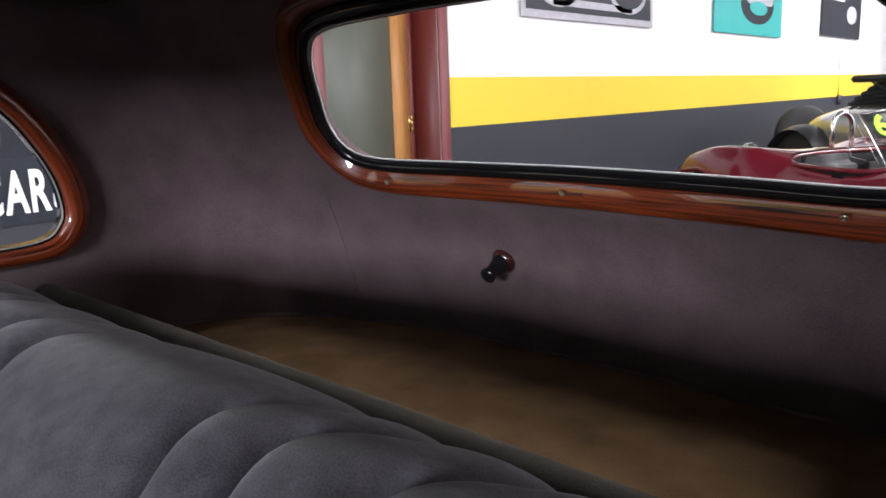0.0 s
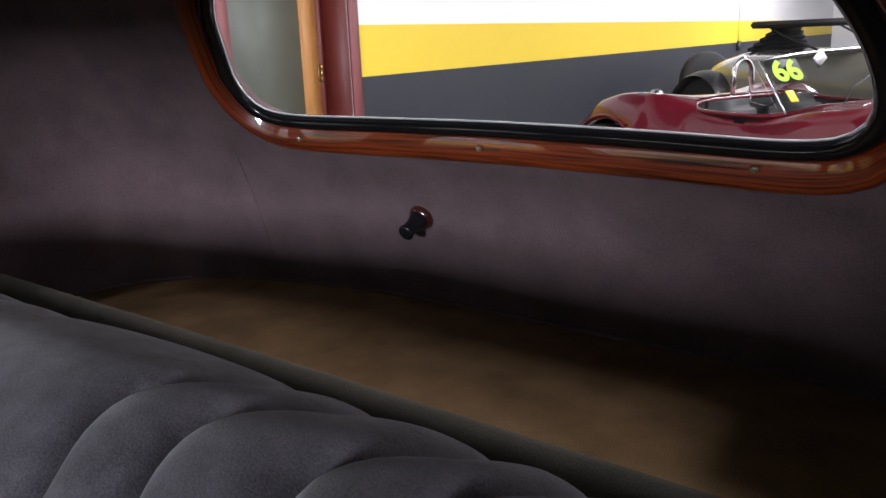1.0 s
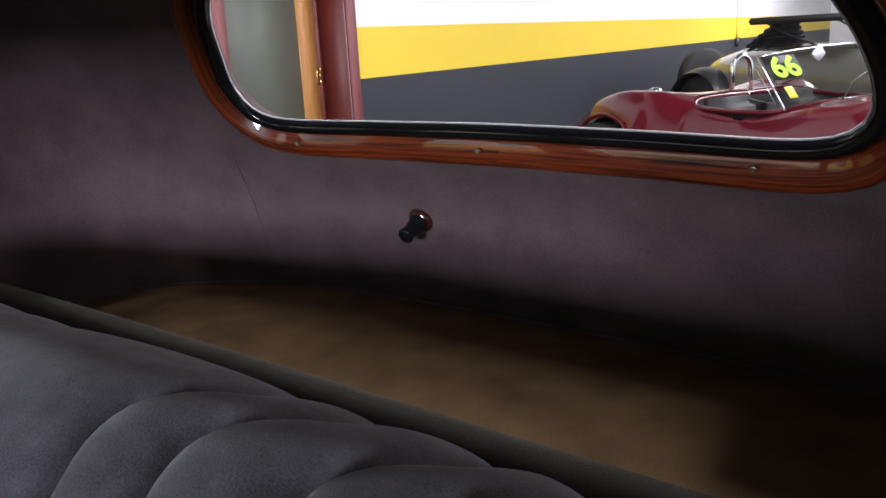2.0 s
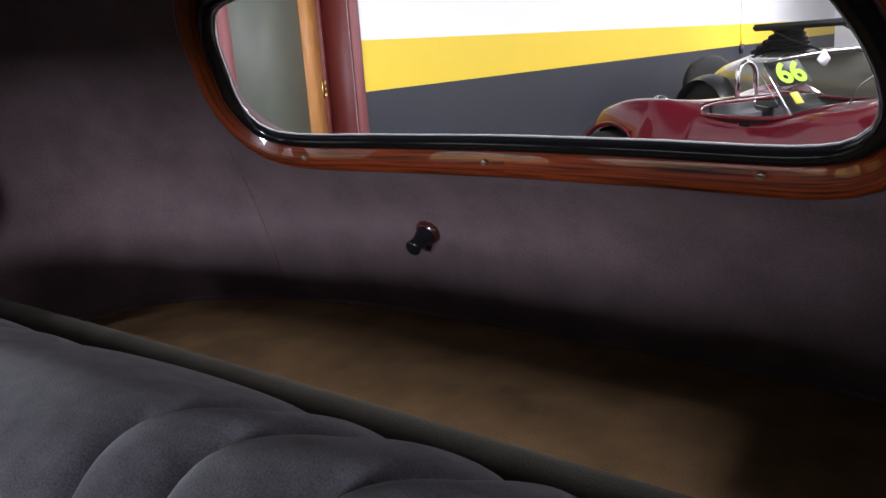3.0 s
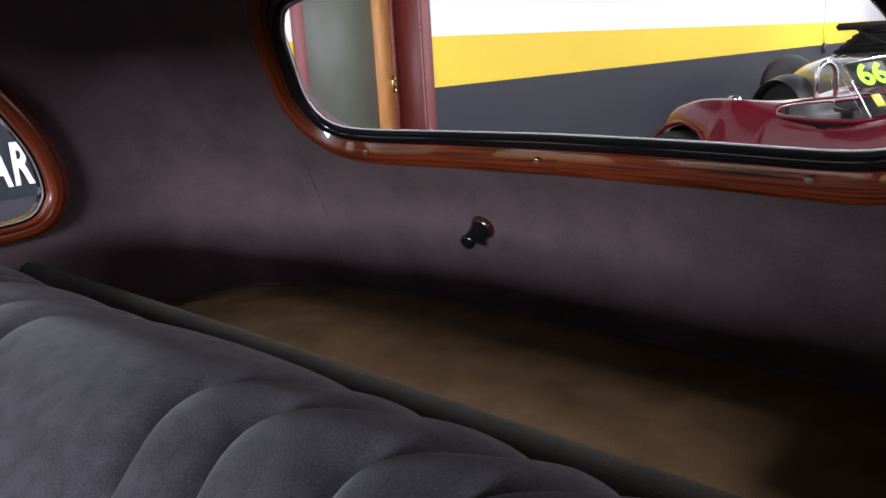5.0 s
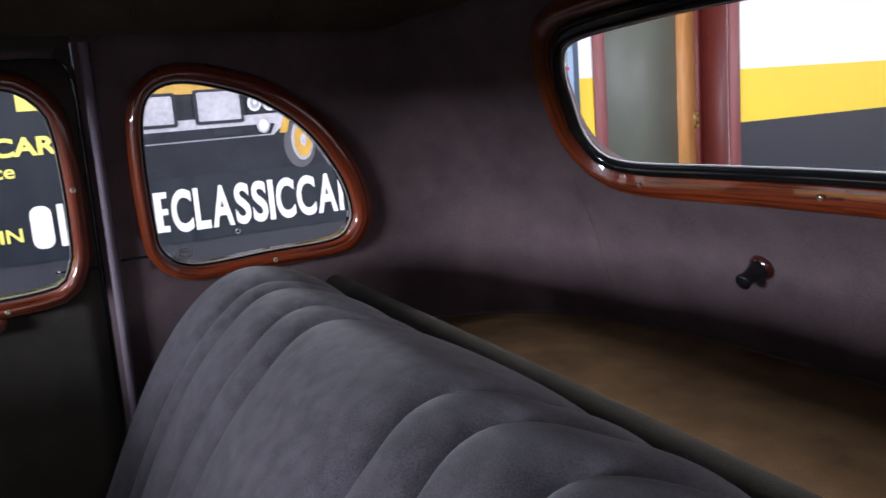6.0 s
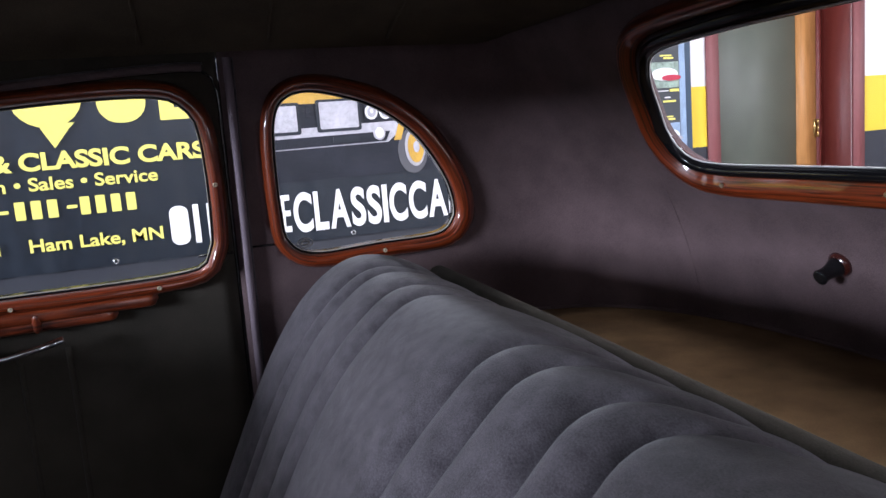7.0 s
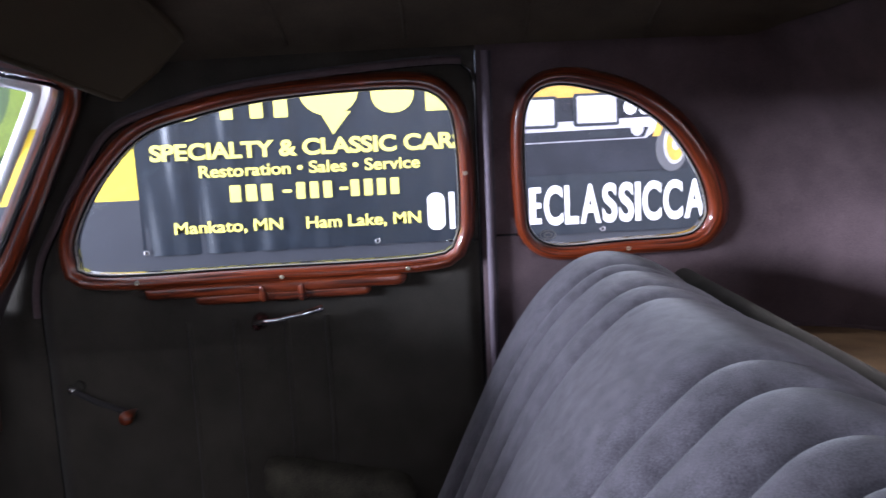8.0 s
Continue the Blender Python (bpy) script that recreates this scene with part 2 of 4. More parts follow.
def sheet(bounds, surf, holes, step, name, material, parent=None, thick=0.02, label="", rim=None):
    """A panel over a rectangle of a surface's own coordinates, with openings cut through it, and a thickness."""
    from mathutils.geometry import delaunay_2d_cdt
    a0, a1, b0, b1 = bounds
    na, nb = max(2, round((a1 - a0) / step)), max(2, round((b1 - b0) / step))
    pts = [Vector((a0 + (a1 - a0) * i / na, b0 + (b1 - b0) * j / nb)) for i in range(na + 1) for j in range(nb + 1)]
    pts = [p for p in pts if not any(inside(p, h) or min((p - q).length for q in h) < step * 0.3 for h in holes)]
    if rim:
        pts = [p for p in pts if inside(p, rim) and min((p - q).length for q in rim) > step * 0.3]
    edges = []
    for h in holes + ([rim] if rim else []):
        s = len(pts)
        pts += h
        edges += [(s + i, s + (i + 1) % len(h)) for i in range(len(h))]
    vs, _, fs, _, _, _ = delaunay_2d_cdt(pts, edges, [], 0, 1e-6)
    keep = [f for f in fs if not any(inside(sum((vs[i] for i in f), Vector((0, 0))) / len(f), h) for h in holes)]
    if rim:
        keep = [f for f in keep if inside(sum((vs[i] for i in f), Vector((0, 0))) / len(f), rim)]
    front = [surf(v.x, v.y) for v in vs]
    back = [p - thick * normal_of(surf, v.x, v.y) for p, v in zip(front, vs)]
    n, count, faces = len(vs), {}, []
    for f in keep:
        for e in zip(f, f[1:] + f[:1]):
            count[e] = count.get(e, 0) + 1
    faces = [tuple(f) for f in keep] + [tuple(i + n for i in f[::-1]) for f in keep]
    faces += [(a, a + n, b + n, b) for a, b in count if (b, a) not in count]
    me = mesh_from(front + back, faces)
    bm = bmesh.new()
    bm.from_mesh(me)
    bmesh.ops.delete(bm, geom=[v for v in bm.verts if not v.link_faces], context="VERTS")
    bmesh.ops.recalc_face_normals(bm, faces=bm.faces)
    bm.to_mesh(me)
    bm.free()
    me.shade_auto_smooth(angle=radians(40)) if hasattr(me, "shade_auto_smooth") else me.shade_smooth()
    return link(name, me, material, parent, label)


# ---- the cabin's surfaces, in the car's own metres: u across, v to the tail, z up ----
def half_width(z):
    return 0.645 - 0.10 * (max(z, 0.85) - 1.1)


REAR_Z = (0.35, 0.87, 0.95, 1.0, 1.05, 1.10, 1.2, 1.31, 1.40)
REAR_V = (0.86, 0.86, 0.84, 0.82, 0.79, 0.75, 0.68, 0.59, 0.50)
CORNER = 0.505
POWER = 3.0


def rear_v(z):
    return float(np.interp(z, REAR_Z, REAR_V))


def far_side(v, z):
    return Vector((-half_width(z), v, z))


def near_side(v, z):
    return Vector((half_width(z), v, z))


def tail(u, z):
    w = half_width(z)
    k = max(0.0, 1 - min(1.0, abs(u) / w) ** POWER) ** (1 / POWER)
    return Vector((max(-w, min(w, u)), CORNER + (rear_v(z) - CORNER) * k, z))


def wrap(s, z):
    """Round the tail from one side to the other; s runs from 0 to 1."""
    w, a = half_width(z), math.pi * s
    c, k = math.cos(a), math.sin(a)
    return Vector((-w * math.copysign(abs(c) ** (2 / POWER), c), CORNER + (rear_v(z) - CORNER) * max(k, 0.0) ** (2 / POWER), z))


def wrap_s(u, z):
    c = -math.copysign((min(1.0, abs(u) / half_width(z))) ** (POWER / 2), u)
    return math.acos(max(-1, min(1, c))) / math.pi


DOOR_GLASS = loop([(-0.50, 1.000), (-0.25, 1.002), (0.03, 1.008), (0.077, 1.034), (0.086, 1.085), (0.084, 1.20), (0.068, 1.25), (0.01, 1.273), (-0.19, 1.266), (-0.32, 1.244), (-0.40, 1.218), (-0.47, 1.155), (-0.518, 1.083), (-0.530, 1.035)], 96)
QUARTER_GLASS = loop([(0.235, 1.016), (0.34, 1.020), (0.436, 1.024), (0.464, 1.043), (0.470, 1.070), (0.455, 1.122), (0.41, 1.190), (0.35, 1.236), (0.29, 1.259), (0.237, 1.268), (0.203, 1.256), (0.188, 1.225), (0.184, 1.17), (0.186, 1.09), (0.194, 1.040)], 80)
REAR_GLASS = loop([(0, 1.118), (0.15, 1.115), (0.28, 1.112), (0.325, 1.126), (0.336, 1.158), (0.322, 1.205), (0.292, 1.248), (0.245, 1.272), (0.12, 1.279), (0, 1.280), (-0.12, 1.279), (-0.245, 1.272), (-0.292, 1.248), (-0.322, 1.205), (-0.338, 1.162), (-0.326, 1.131), (-0.28, 1.119), (-0.15, 1.118)], 110)
REAR_GLASS = [Vector((p.x * 1.015 - 0.020, p.y)) for p in REAR_GLASS]


def grown(lp, by):
    return [p + by * o for p, o in zip(lp, outward(lp))]


# ---- the showroom ----
def slab(name, lo, hi, material, label, category="wall"):
    ob = part(name, box_bm(lo, hi), material, None, "", False)
    return tagged(ob, label, category, kind="structure")


slab("floor", (-2.8, -8, -0.1), (9, 20, 0), M_CONCRETE, "grey polished concrete showroom floor", "floor")
slab("ceiling", (-2.8, -8, CEIL), (9, 20, CEIL + 0.1), M_CEILING, "dark grey painted showroom ceiling", "ceiling")
for x0, x1, z0, z1 in ((-2.8, 9, 0, 1.60), (-2.8, 9, 3.00, CEIL), (-2.8, 1.05, 1.60, 3.00), (2.95, 9, 1.60, 3.00)):
    slab("wall_south", (x0, -8.2, z0), (x1, -8, z1), M_WHITE, "white showroom wall round the front windows")
day = bpy.data.lights.new("daylight", "AREA")
day.shape, day.size, day.size_y, day.energy, day.color = "RECTANGLE", 1.8, 1.35, DAYLIGHT, (0.86, 0.93, 1.0)
new("daylight", day).matrix_world = Matrix.Translation((2.0, -8.1, 2.30)) @ Matrix.Rotation(radians(90), 4, "X")
slab("wall_north", (-2.8, 20, 0), (9, 20.2, CEIL), M_WHITE, "plain white showroom wall")
slab("wall_east", (9, -8, 0), (9.2, 20, CEIL), M_WHITE, "plain white showroom wall")
DOOR_Y = (2.775, 3.659)
DOOR_TOP = 2.12
for y0, y1, z0, z1 in ((-8, DOOR_Y[0], 0, CEIL), (DOOR_Y[1], 20, 0, CEIL), (DOOR_Y[0], DOOR_Y[1], DOOR_TOP, CEIL)):
    slab("wall_west", (WALL_X - 0.18, y0, z0), (WALL_X, y1, z1), M_WHITE, "white showroom wall beside the parked cars")
for y0, y1 in ((-8, 2.70), (3.733, 20)):
    slab("wall_stripe", (WALL_X, y0, 1.011), (WALL_X + 0.004, y1, 1.305), M_YELLOW, "broad yellow painted stripe along the wall", "painted stripe")
    slab("wall_base", (WALL_X, y0, 0), (WALL_X + 0.004, y1, 1.011), M_GREY, "dark grey painted lower wall", "painted wall")


def strip_light(x, y, watts):
    ob = thing("ceiling_light", "long white fluorescent strip light added out of view under the ceiling", "ceiling light", Matrix.Translation((x, y, CEIL)), "strip lights")
    part("housing", box_bm((-0.09, -1.2, -0.06), (0.09, 1.2, 0), 0.01), M_WHITE, ob)
    for dx in (-0.045, 0.045):
        link("tube", tube([(dx, -1.15, -0.075), (dx, 1.15, -0.075)], 0.013), M_TUBE, ob)
    lamp = bpy.data.lights.new("strip_lamp", "AREA")
    lamp.shape, lamp.size, lamp.size_y, lamp.energy = "RECTANGLE", 0.16, 2.3, watts
    lamp.color = (0.98, 0.98, 0.99)
    lo = new("strip_lamp", lamp)
    lo.matrix_world = Matrix.Translation((x, y, CEIL - 0.1))
    lo.parent = None


M_TUBE = glow_mat("lit_tube", (1, 0.97, 0.93), 8)
# unseen strips; those at x -1.3 and -0.7 are added to brighten the wall
for x, ys in ((-1.3, ((-2.6, 0.45),)), (1.05, ((1.4, 0.42),)), (-0.7, ((12.2, 1.6),)), (0.4, ((2.7, 0.75), (8.0, 1.1))), (3.6, ((-0.5, 0.4), (3.5, 1), (8.0, 1), (13.0, 1.2))), (7.0, ((0.3, 0.80), (3.5, 1), (8.0, 1), (13.0, 1)))):
    for y, f in ys:
        strip_light(x, y, STRIP * f)

# ---- the cabin shell ----
lining = thing("cabin_lining", "purple-grey cloth lining of the coupe's cabin", "car lining", CAR, kind="structure")


def shell(a, z):
    """One sheet: the far side up to a = 0, round the tail to a = 1, and the near side beyond."""
    if a < 0:
        return far_side(CORNER + a, z)
    if a > 1:
        return near_side(CORNER - (a - 1), z)
    return wrap(a, z)


tail_hole = [Vector((wrap_s(p.x, p.y), p.y)) for p in grown(REAR_GLASS, 0.013)]
far_hole = [Vector((p.x - CORNER, p.y)) for p in grown(QUARTER_GLASS, 0.010)]
near_hole = [Vector((1 + CORNER - p.x, p.y)) for p in reversed(grown(QUARTER_GLASS, 0.010))]
sheet((0.118 - CORNER, 1 + CORNER - 0.118, 0.35, 1.33), shell, [far_hole, tail_hole, near_hole], 0.0185, "wall_panel", M_LINING, lining)

# a welted seam of the lining; the upper line only traces a cast shadow's edge
for keys in (((-0.433, 1.10), (-0.447, 1.06), (-0.457, 1.01), (-0.462, 0.96), (-0.463, 0.90)), ((-0.6265, 1.235), (-0.6255, 1.265), (-0.621, 1.29), (-0.608, 1.31), (-0.585, 1.325))):
    link("seam", tube([wrap(wrap_s(u, z), z) + Vector((-0.0003, 0.0004, 0)) for u, z in keys], 0.0010, 8), M_LINING, lining)


# roof lining
def roof(a, b):
    v = -0.46 + b * (0.60 + 0.46)
    u = 2 * a - 1
    back, ahead = max(0.0, (v - 0.05) / 0.55), max(0.0, (-0.05 - v) / 0.41)
    z = 1.322 + 0.115 * (1 - abs(u) ** 3.0) * (1 - back ** 2.5) * (1 - ahead ** 2.5)
    return Vector((u * (half_width(1.32) + 0.012), v, z))


v_, f_ = grid(roof, 40, 40)
v2 = v_ + [p + Vector((0, 0, 0.03)) for p in v_]
f2 = f_ + [tuple(i + len(v_) for i in q[::-1]) for q in f_]
headliner = link("headliner", mesh_from(v2, f2), M_HEAD)
headliner.matrix_world = CAR
for k in range(5):
    b_ = 0.12 + 0.165 * k
    link("seam", tube([roof(0.03 + 0.94 * i / 30, b_) - Vector((0, 0, 0.0005)) for i in range(31)], 0.0028, 8), M_HEAD, headliner)
tagged(headliner, "dark brown cloth headliner under the coupe's roof", "headliner", kind="structure")
# unseen driver's door, added to hold back light from the near side
near_door = thing("car_door", "cloth-lined driver's door standing wide open, out of view", "car door", CAR @ Matrix.Translation((half_width(1.0), -0.60, 0)) @ Matrix.Rotation(radians(-NEAR_DOOR), 4, "Z"))
part("door_panel", box_bm((0.0, 0.0, 0.36), (0.05, 0.71, 0.99), 0.01), M_LINING, near_door)
for y0, y1, z0, z1 in ((0.0, 0.105, 0.99, 1.22), (0.66, 0.71, 0.99, 1.29), (0.13, 0.66, 1.268, 1.29), (0.105, 0.13, 0.99, 1.29)):
    part("window_frame", box_bm((0.005, y0, z0), (0.045, y1, z1), 0.006), M_WOOD, near_door)
part("pane", box_bm((0.023, 0.13, 0.985), (0.027, 0.662, 1.268)), M_NEARGLASS, near_door)
car_floor = part("car_floor", box_bm((-0.68, -1.2, 0.26), (0.68, 0.9, 0.30)), M_FLOORMAT)
car_floor.matrix_world = CAR
tagged(car_floor, "black carpeted floor of the car", "car floor", kind="structure")

# rear window
RING = [(0.0, -0.012), (0.00, 0.0012), (0.05, 0.0035), (0.14, 0.0064), (0.26, 0.0100), (0.38, 0.0135), (0.47, 0.0156), (0.56, 0.0171), (0.66, 0.0177), (0.76, 0.0169), (0.86, 0.0141), (0.94, 0.0097), (0.99, 0.0037), (1.0, -0.004)]
GASKET = [(-0.004, -0.001), (-0.004, 0.003), (-0.0015, 0.0080), (0.003, 0.0108), (0.008, 0.0112), (0.013, 0.0090), (0.0165, 0.0050), (0.0170, -0.012)]


def heavy_foot(o, off):
    """The wooden moulding reaches from the seal outwards; its foot is the broadest."""
    foot = max(0.0, -o.y)
    inner, outer = 0.0138 - 0.0036 * foot + 0.0015 * foot * max(0.0, o.x), 0.0362 + 0.0022 * foot
    return inner + off * (outer - inner)


def thick_seal(o, off):
    return off * (0.84 - 0.20 * max(0.0, -o.y) + 0.08 * max(0.0, o.x))


def puckered(o):
    return 0.0032 * max(0.0, min(1.0, -1.6 * o.x - 0.25))


rear_win = thing("rear_window", "small rear window with varnished mahogany surround", "car window", CAR)
ring(REAR_GLASS, tail, RING, "wooden_frame", M_RINGWOOD, rear_win, "glossy mahogany garnish moulding", heavy_foot)
ring(REAR_GLASS, tail, GASKET, "gasket", M_RUBBER, rear_win, "glossy black rubber seal", thick_seal, puckered)
ring(REAR_GLASS, tail, [(-0.0047, 0.001), (-0.0047, 0.0025), (-0.0040, 0.0032), (-0.0035, 0.002)], "bright_edge", M_PRINT_PALE, rear_win)
pane(grown(REAR_GLASS, 0.002), tail, 0.001, "pane", rear_win)

SIDE_RING = [(0.000, -0.012), (0.000, 0.010), (0.003, 0.017), (0.008, 0.0205), (0.014, 0.019), (0.019, 0.013), (0.0225, 0.004), (0.0225, -0.004)]
CHANNEL = [(-0.0035, -0.015), (-0.0035, 0.002), (-0.002, 0.004), (0.001, 0.004), (0.001, -0.015)]
BEAD = [(-0.0042, 0.001), (-0.0042, 0.0035), (-0.0034, 0.0042), (-0.0028, 0.003), (-0.0028, 0.001)]
quarter = thing("quarter_window", "rounded rear quarter window with varnished mahogany surround", "car window", CAR)
ring(QUARTER_GLASS, far_side, [(off, h * 0.8) for off, h in SIDE_RING], "wooden_frame", M_RINGWOOD, quarter, "", lambda o, off: off * (1.0 + 0.50 * max(0.0, o.x) - 0.22 * max(0.0, -o.x)))
ring(QUARTER_GLASS, far_side, CHANNEL, "channel", M_RUBBER, quarter)
ring(QUARTER_GLASS, far_side, BEAD, "bright_bead", M_FELT, quarter)
pane(QUARTER_GLASS, far_side, 0.006, "pane", quarter)

# passenger door and the body round it
DOOR_RIM = loop([(0.109, 0.37), (0.112, 0.6), (0.112, 0.9), (0.112, 1.2), (0.108, 1.285), (0.08, 1.302), (-0.09, 1.294), (-0.26, 1.277), (-0.37, 1.25), (-0.445, 1.22), (-0.50, 1.15), (-0.54, 1.09), (-0.585, 1.01), (-0.60, 0.9), (-0.60, 0.6), (-0.597, 0.37), (-0.3, 0.365)], 160)
BODY_RIM = [Vector(p) for p in ((-1.10, 0.30), (0.116, 0.30), (0.116, 1.345), (-0.452, 1.345), (-0.655, 0.955), (-1.10, 0.955))]
sheet((-1.10, 0.116, 0.30, 1.345), far_side, [grown(DOOR_RIM, 0.004)], 0.05, "door_surround", M_DOORCLOTH, lining, rim=BODY_RIM)
sheet((-0.60, 0.112, 1.305, 1.345), near_side, [], 0.04, "roof_rail", M_LINING, lining)
sheet((-1.10, -0.60, 0.30, 0.97), near_side, [], 0.08, "cowl_side", M_LINING, lining)
sheet((-0.60, -0.50, 0.98, 1.31), near_side, [], 0.03, "pillar_trim", M_LINING, lining)
sheet((-0.62, 0.118, 0.28, 0.40), near_side, [], 0.08, "door_sill", M_LINING, lining)
sheet((0.116, 0.13, 0.30, 1.345), near_side, [], 0.05, "pillar_edge", M_LINING, lining)


def screen(u, z):
    """The raked plane of the windscreen."""
    return Vector((u, -0.606 + 0.53 * (z - 1.035), z))


SCREEN_GLASS = loop([(-0.47, 0.995), (-0.515, 1.012), (-0.53, 1.06), (-0.53, 1.24), (-0.52, 1.28), (-0.48, 1.295), (-0.2, 1.30), (0.2, 1.30), (0.48, 1.295), (0.52, 1.28), (0.53, 1.24), (0.53, 1.06), (0.515, 1.012), (0.47, 0.995), (0.2, 0.99), (-0.2, 0.99)], 110)
SCREEN_GLASS = [Vector((p.x * 1.05, p.y)) for p in SCREEN_GLASS]
sheet((-0.645, 0.645, 0.93, 1.345), screen, [grown(SCREEN_GLASS, 0.006)], 0.05, "windscreen_surround", M_LINING, lining)
windscreen = thing("windscreen", "raked windscreen with varnished mahogany surround", "car window", CAR)
WIDE_RING = [(0.000, -0.012), (0.000, 0.010), (0.006, 0.018), (0.018, 0.022), (0.032, 0.018), (0.042, 0.008), (0.044, -0.004)]
ring(SCREEN_GLASS, screen, WIDE_RING, "wooden_frame", M_RINGWOOD, windscreen)
ring(SCREEN_GLASS, screen, [(-0.006, -0.002), (-0.006, 0.003), (-0.003, 0.005), (0.002, 0.005), (0.002, -0.002)], "rubber_edge", M_RUBBER, windscreen)
pane(SCREEN_GLASS, screen, 0.006, "pane", windscreen)
ring(SCREEN_GLASS, screen, [(-0.024, -0.034), (-0.024, -0.026), (-0.019, -0.021), (-0.011, -0.021), (-0.006, -0.026), (-0.006, -0.034)], "outer_trim", M_TRIM, windscreen, "bright metal outer moulding")
part("firewall", box_bm((-0.68, -1.14, 0.28), (0.68, -1.10, 0.965)), M_FLOORMAT, lining)
dash = thing("dashboard", "dark mahogany dashboard under the windscreen", "dashboard", CAR)
part("fascia", box_bm((-0.64, -0.73, 0.74), (0.64, -0.66, 0.955), 0.025, 3), M_WOOD, dash)
part("dash_top", box_bm((-0.64, -1.10, 0.940), (0.64, -0.68, 0.960), 0.005), M_FLOORMAT, dash)

door = thing("car_door", "closed passenger door lined in dark cloth", "car door", CAR)
sheet((-0.61, 0.12, 0.36, 1.31), far_side, [grown(DOOR_GLASS, 0.010)], 0.035, "door_panel", M_DOORCLOTH, door, rim=DOOR_RIM)
frame_d = ring(DOOR_GLASS, far_side, SIDE_RING, "wooden_frame", M_RINGWOOD, door)
ring(DOOR_GLASS, far_side, CHANNEL, "channel", M_RUBBER, door)
ring(DOOR_GLASS, far_side, BEAD, "bright_bead", M_FELT, door)
pane(DOOR_GLASS, far_side, 0.006, "pane", door)


def on(surf, a, b, h=0.0):
    """A pose on a surface: z off it, x along its first coordinate."""
    n = normal_of(surf, a, b)
    x = (surf(a + 0.01, b) - surf(a - 0.01, b)).normalized()
    y = n.cross(x)
    p = surf(a, b) + h * n
    return Matrix(((x.x, y.x, n.x, p.x), (x.y, y.y, n.y, p.y), (x.z, y.z, n.z, p.z), (0, 0, 0, 1)))


def ledge(v0, v1, z, tall, deep, parent, slope=0.028):
    """A rounded wooden ledge on the door, tapered at both ends."""
    def fn(a, b):
        v = v0 + (v1 - v0) * a
        e = max(0.0, 1 - (1 - min(1.0, min(a, 1 - a) * (v1 - v0) / 0.012)) ** 2) ** 0.5
        c, k = math.cos(2 * math.pi * b), math.sin(2 * math.pi * b)
        up, out = math.copysign(abs(k) ** 0.55, k), math.copysign(abs(c) ** 0.55, c)
        return far_side(v, z + slope * (v - v0) + tall / 2 * (up * e if up < 0 else up)) + Vector((deep * (0.35 + 0.65 * e) * max(-0.2, out), 0, 0))
    vv, ff = grid(fn, 90, 24, closed_v=True)
    return link("ledge", mesh_from(vv, ff), M_WOOD, parent)


ledge(-0.425, -0.004, 0.9680, 0.021, 0.0185, door, 0.022)
ledge(-0.345, -0.062, 0.9545, 0.018, 0.0140, door, 0.024)
for v in (-0.233, -0.171):
    link("clasp", mesh_from(*grid(lambda a, b, v=v: far_side(v + 0.006 * math.cos(2 * math.pi * b) * (1 if 0 < a < 1 else 0.3), 0.950 + 0.026 * a) + Vector((0.014 + 0.008 * math.sin(2 * math.pi * b), 0, 0)), 8, 12, closed_v=True)), M_WOOD, door)
ring(DOOR_RIM, far_side, [(-0.004, -0.014), (-0.004, -0.003), (0.010, -0.003), (0.010, -0.014)], "seal", M_RUBBER, door)
# lever
pull = link("door_handle", tube([far_side(-0.247, 0.916) + Vector((0.028, 0, 0)), far_side(-0.215, 0.921) + Vector((0.034, 0, 0)), far_side(-0.17, 0.930) + Vector((0.034, 0, 0)), far_side(-0.137, 0.938) + Vector((0.030, 0, 0))], [0.0065, 0.0045, 0.0045, 0.006]), M_CHROME, door, "slim chrome lever")
link("boss", lathe([(0.014, 0), (0.013, 0.008), (0.008, 0.014), (0.008, 0.03), (0.004, 0.034)], 16, on(far_side, -0.245, 0.915)), M_HOOK, pull)
crank = link("window_crank", tube([far_side(-0.555, 0.816) + Vector((0.026, 0, 0)), far_side(-0.51, 0.797) + Vector((0.036, 0, 0)), far_side(-0.462, 0.777) + Vector((0.030, 0, 0))], [0.005, 0.0045, 0.005]), M_FLOORMAT, door, "dark window crank")
link("crank_boss", lathe([(0.010, 0), (0.009, 0.01), (0.007, 0.02), (0.006, 0.03), (0.002, 0.032)], 16, on(far_side, -0.555, 0.816)), M_CHROME, crank)
link("crank_knob", lathe([(0.006, 0.02), (0.008, 0.034), (0.011, 0.048), (0.0115, 0.056), (0.008, 0.063), (0.002, 0.065)], 16, on(far_side, -0.460, 0.776)), M_WOOD, crank, "small wooden knob")


def armrest(a, b):
    ang = 2 * math.pi * b
    v = -0.262 + 0.255 * a
    e = (1 - abs(2 * a - 1) ** 9) ** 0.5
    return far_side(v, 0.655 - 0.045 * a + 0.034 * e * math.copysign(abs(math.sin(ang)) ** 0.6, math.sin(ang))) + Vector((0.05 * e * max(-0.1, math.copysign(abs(math.cos(ang)) ** 0.6, math.cos(ang))), 0, 0))


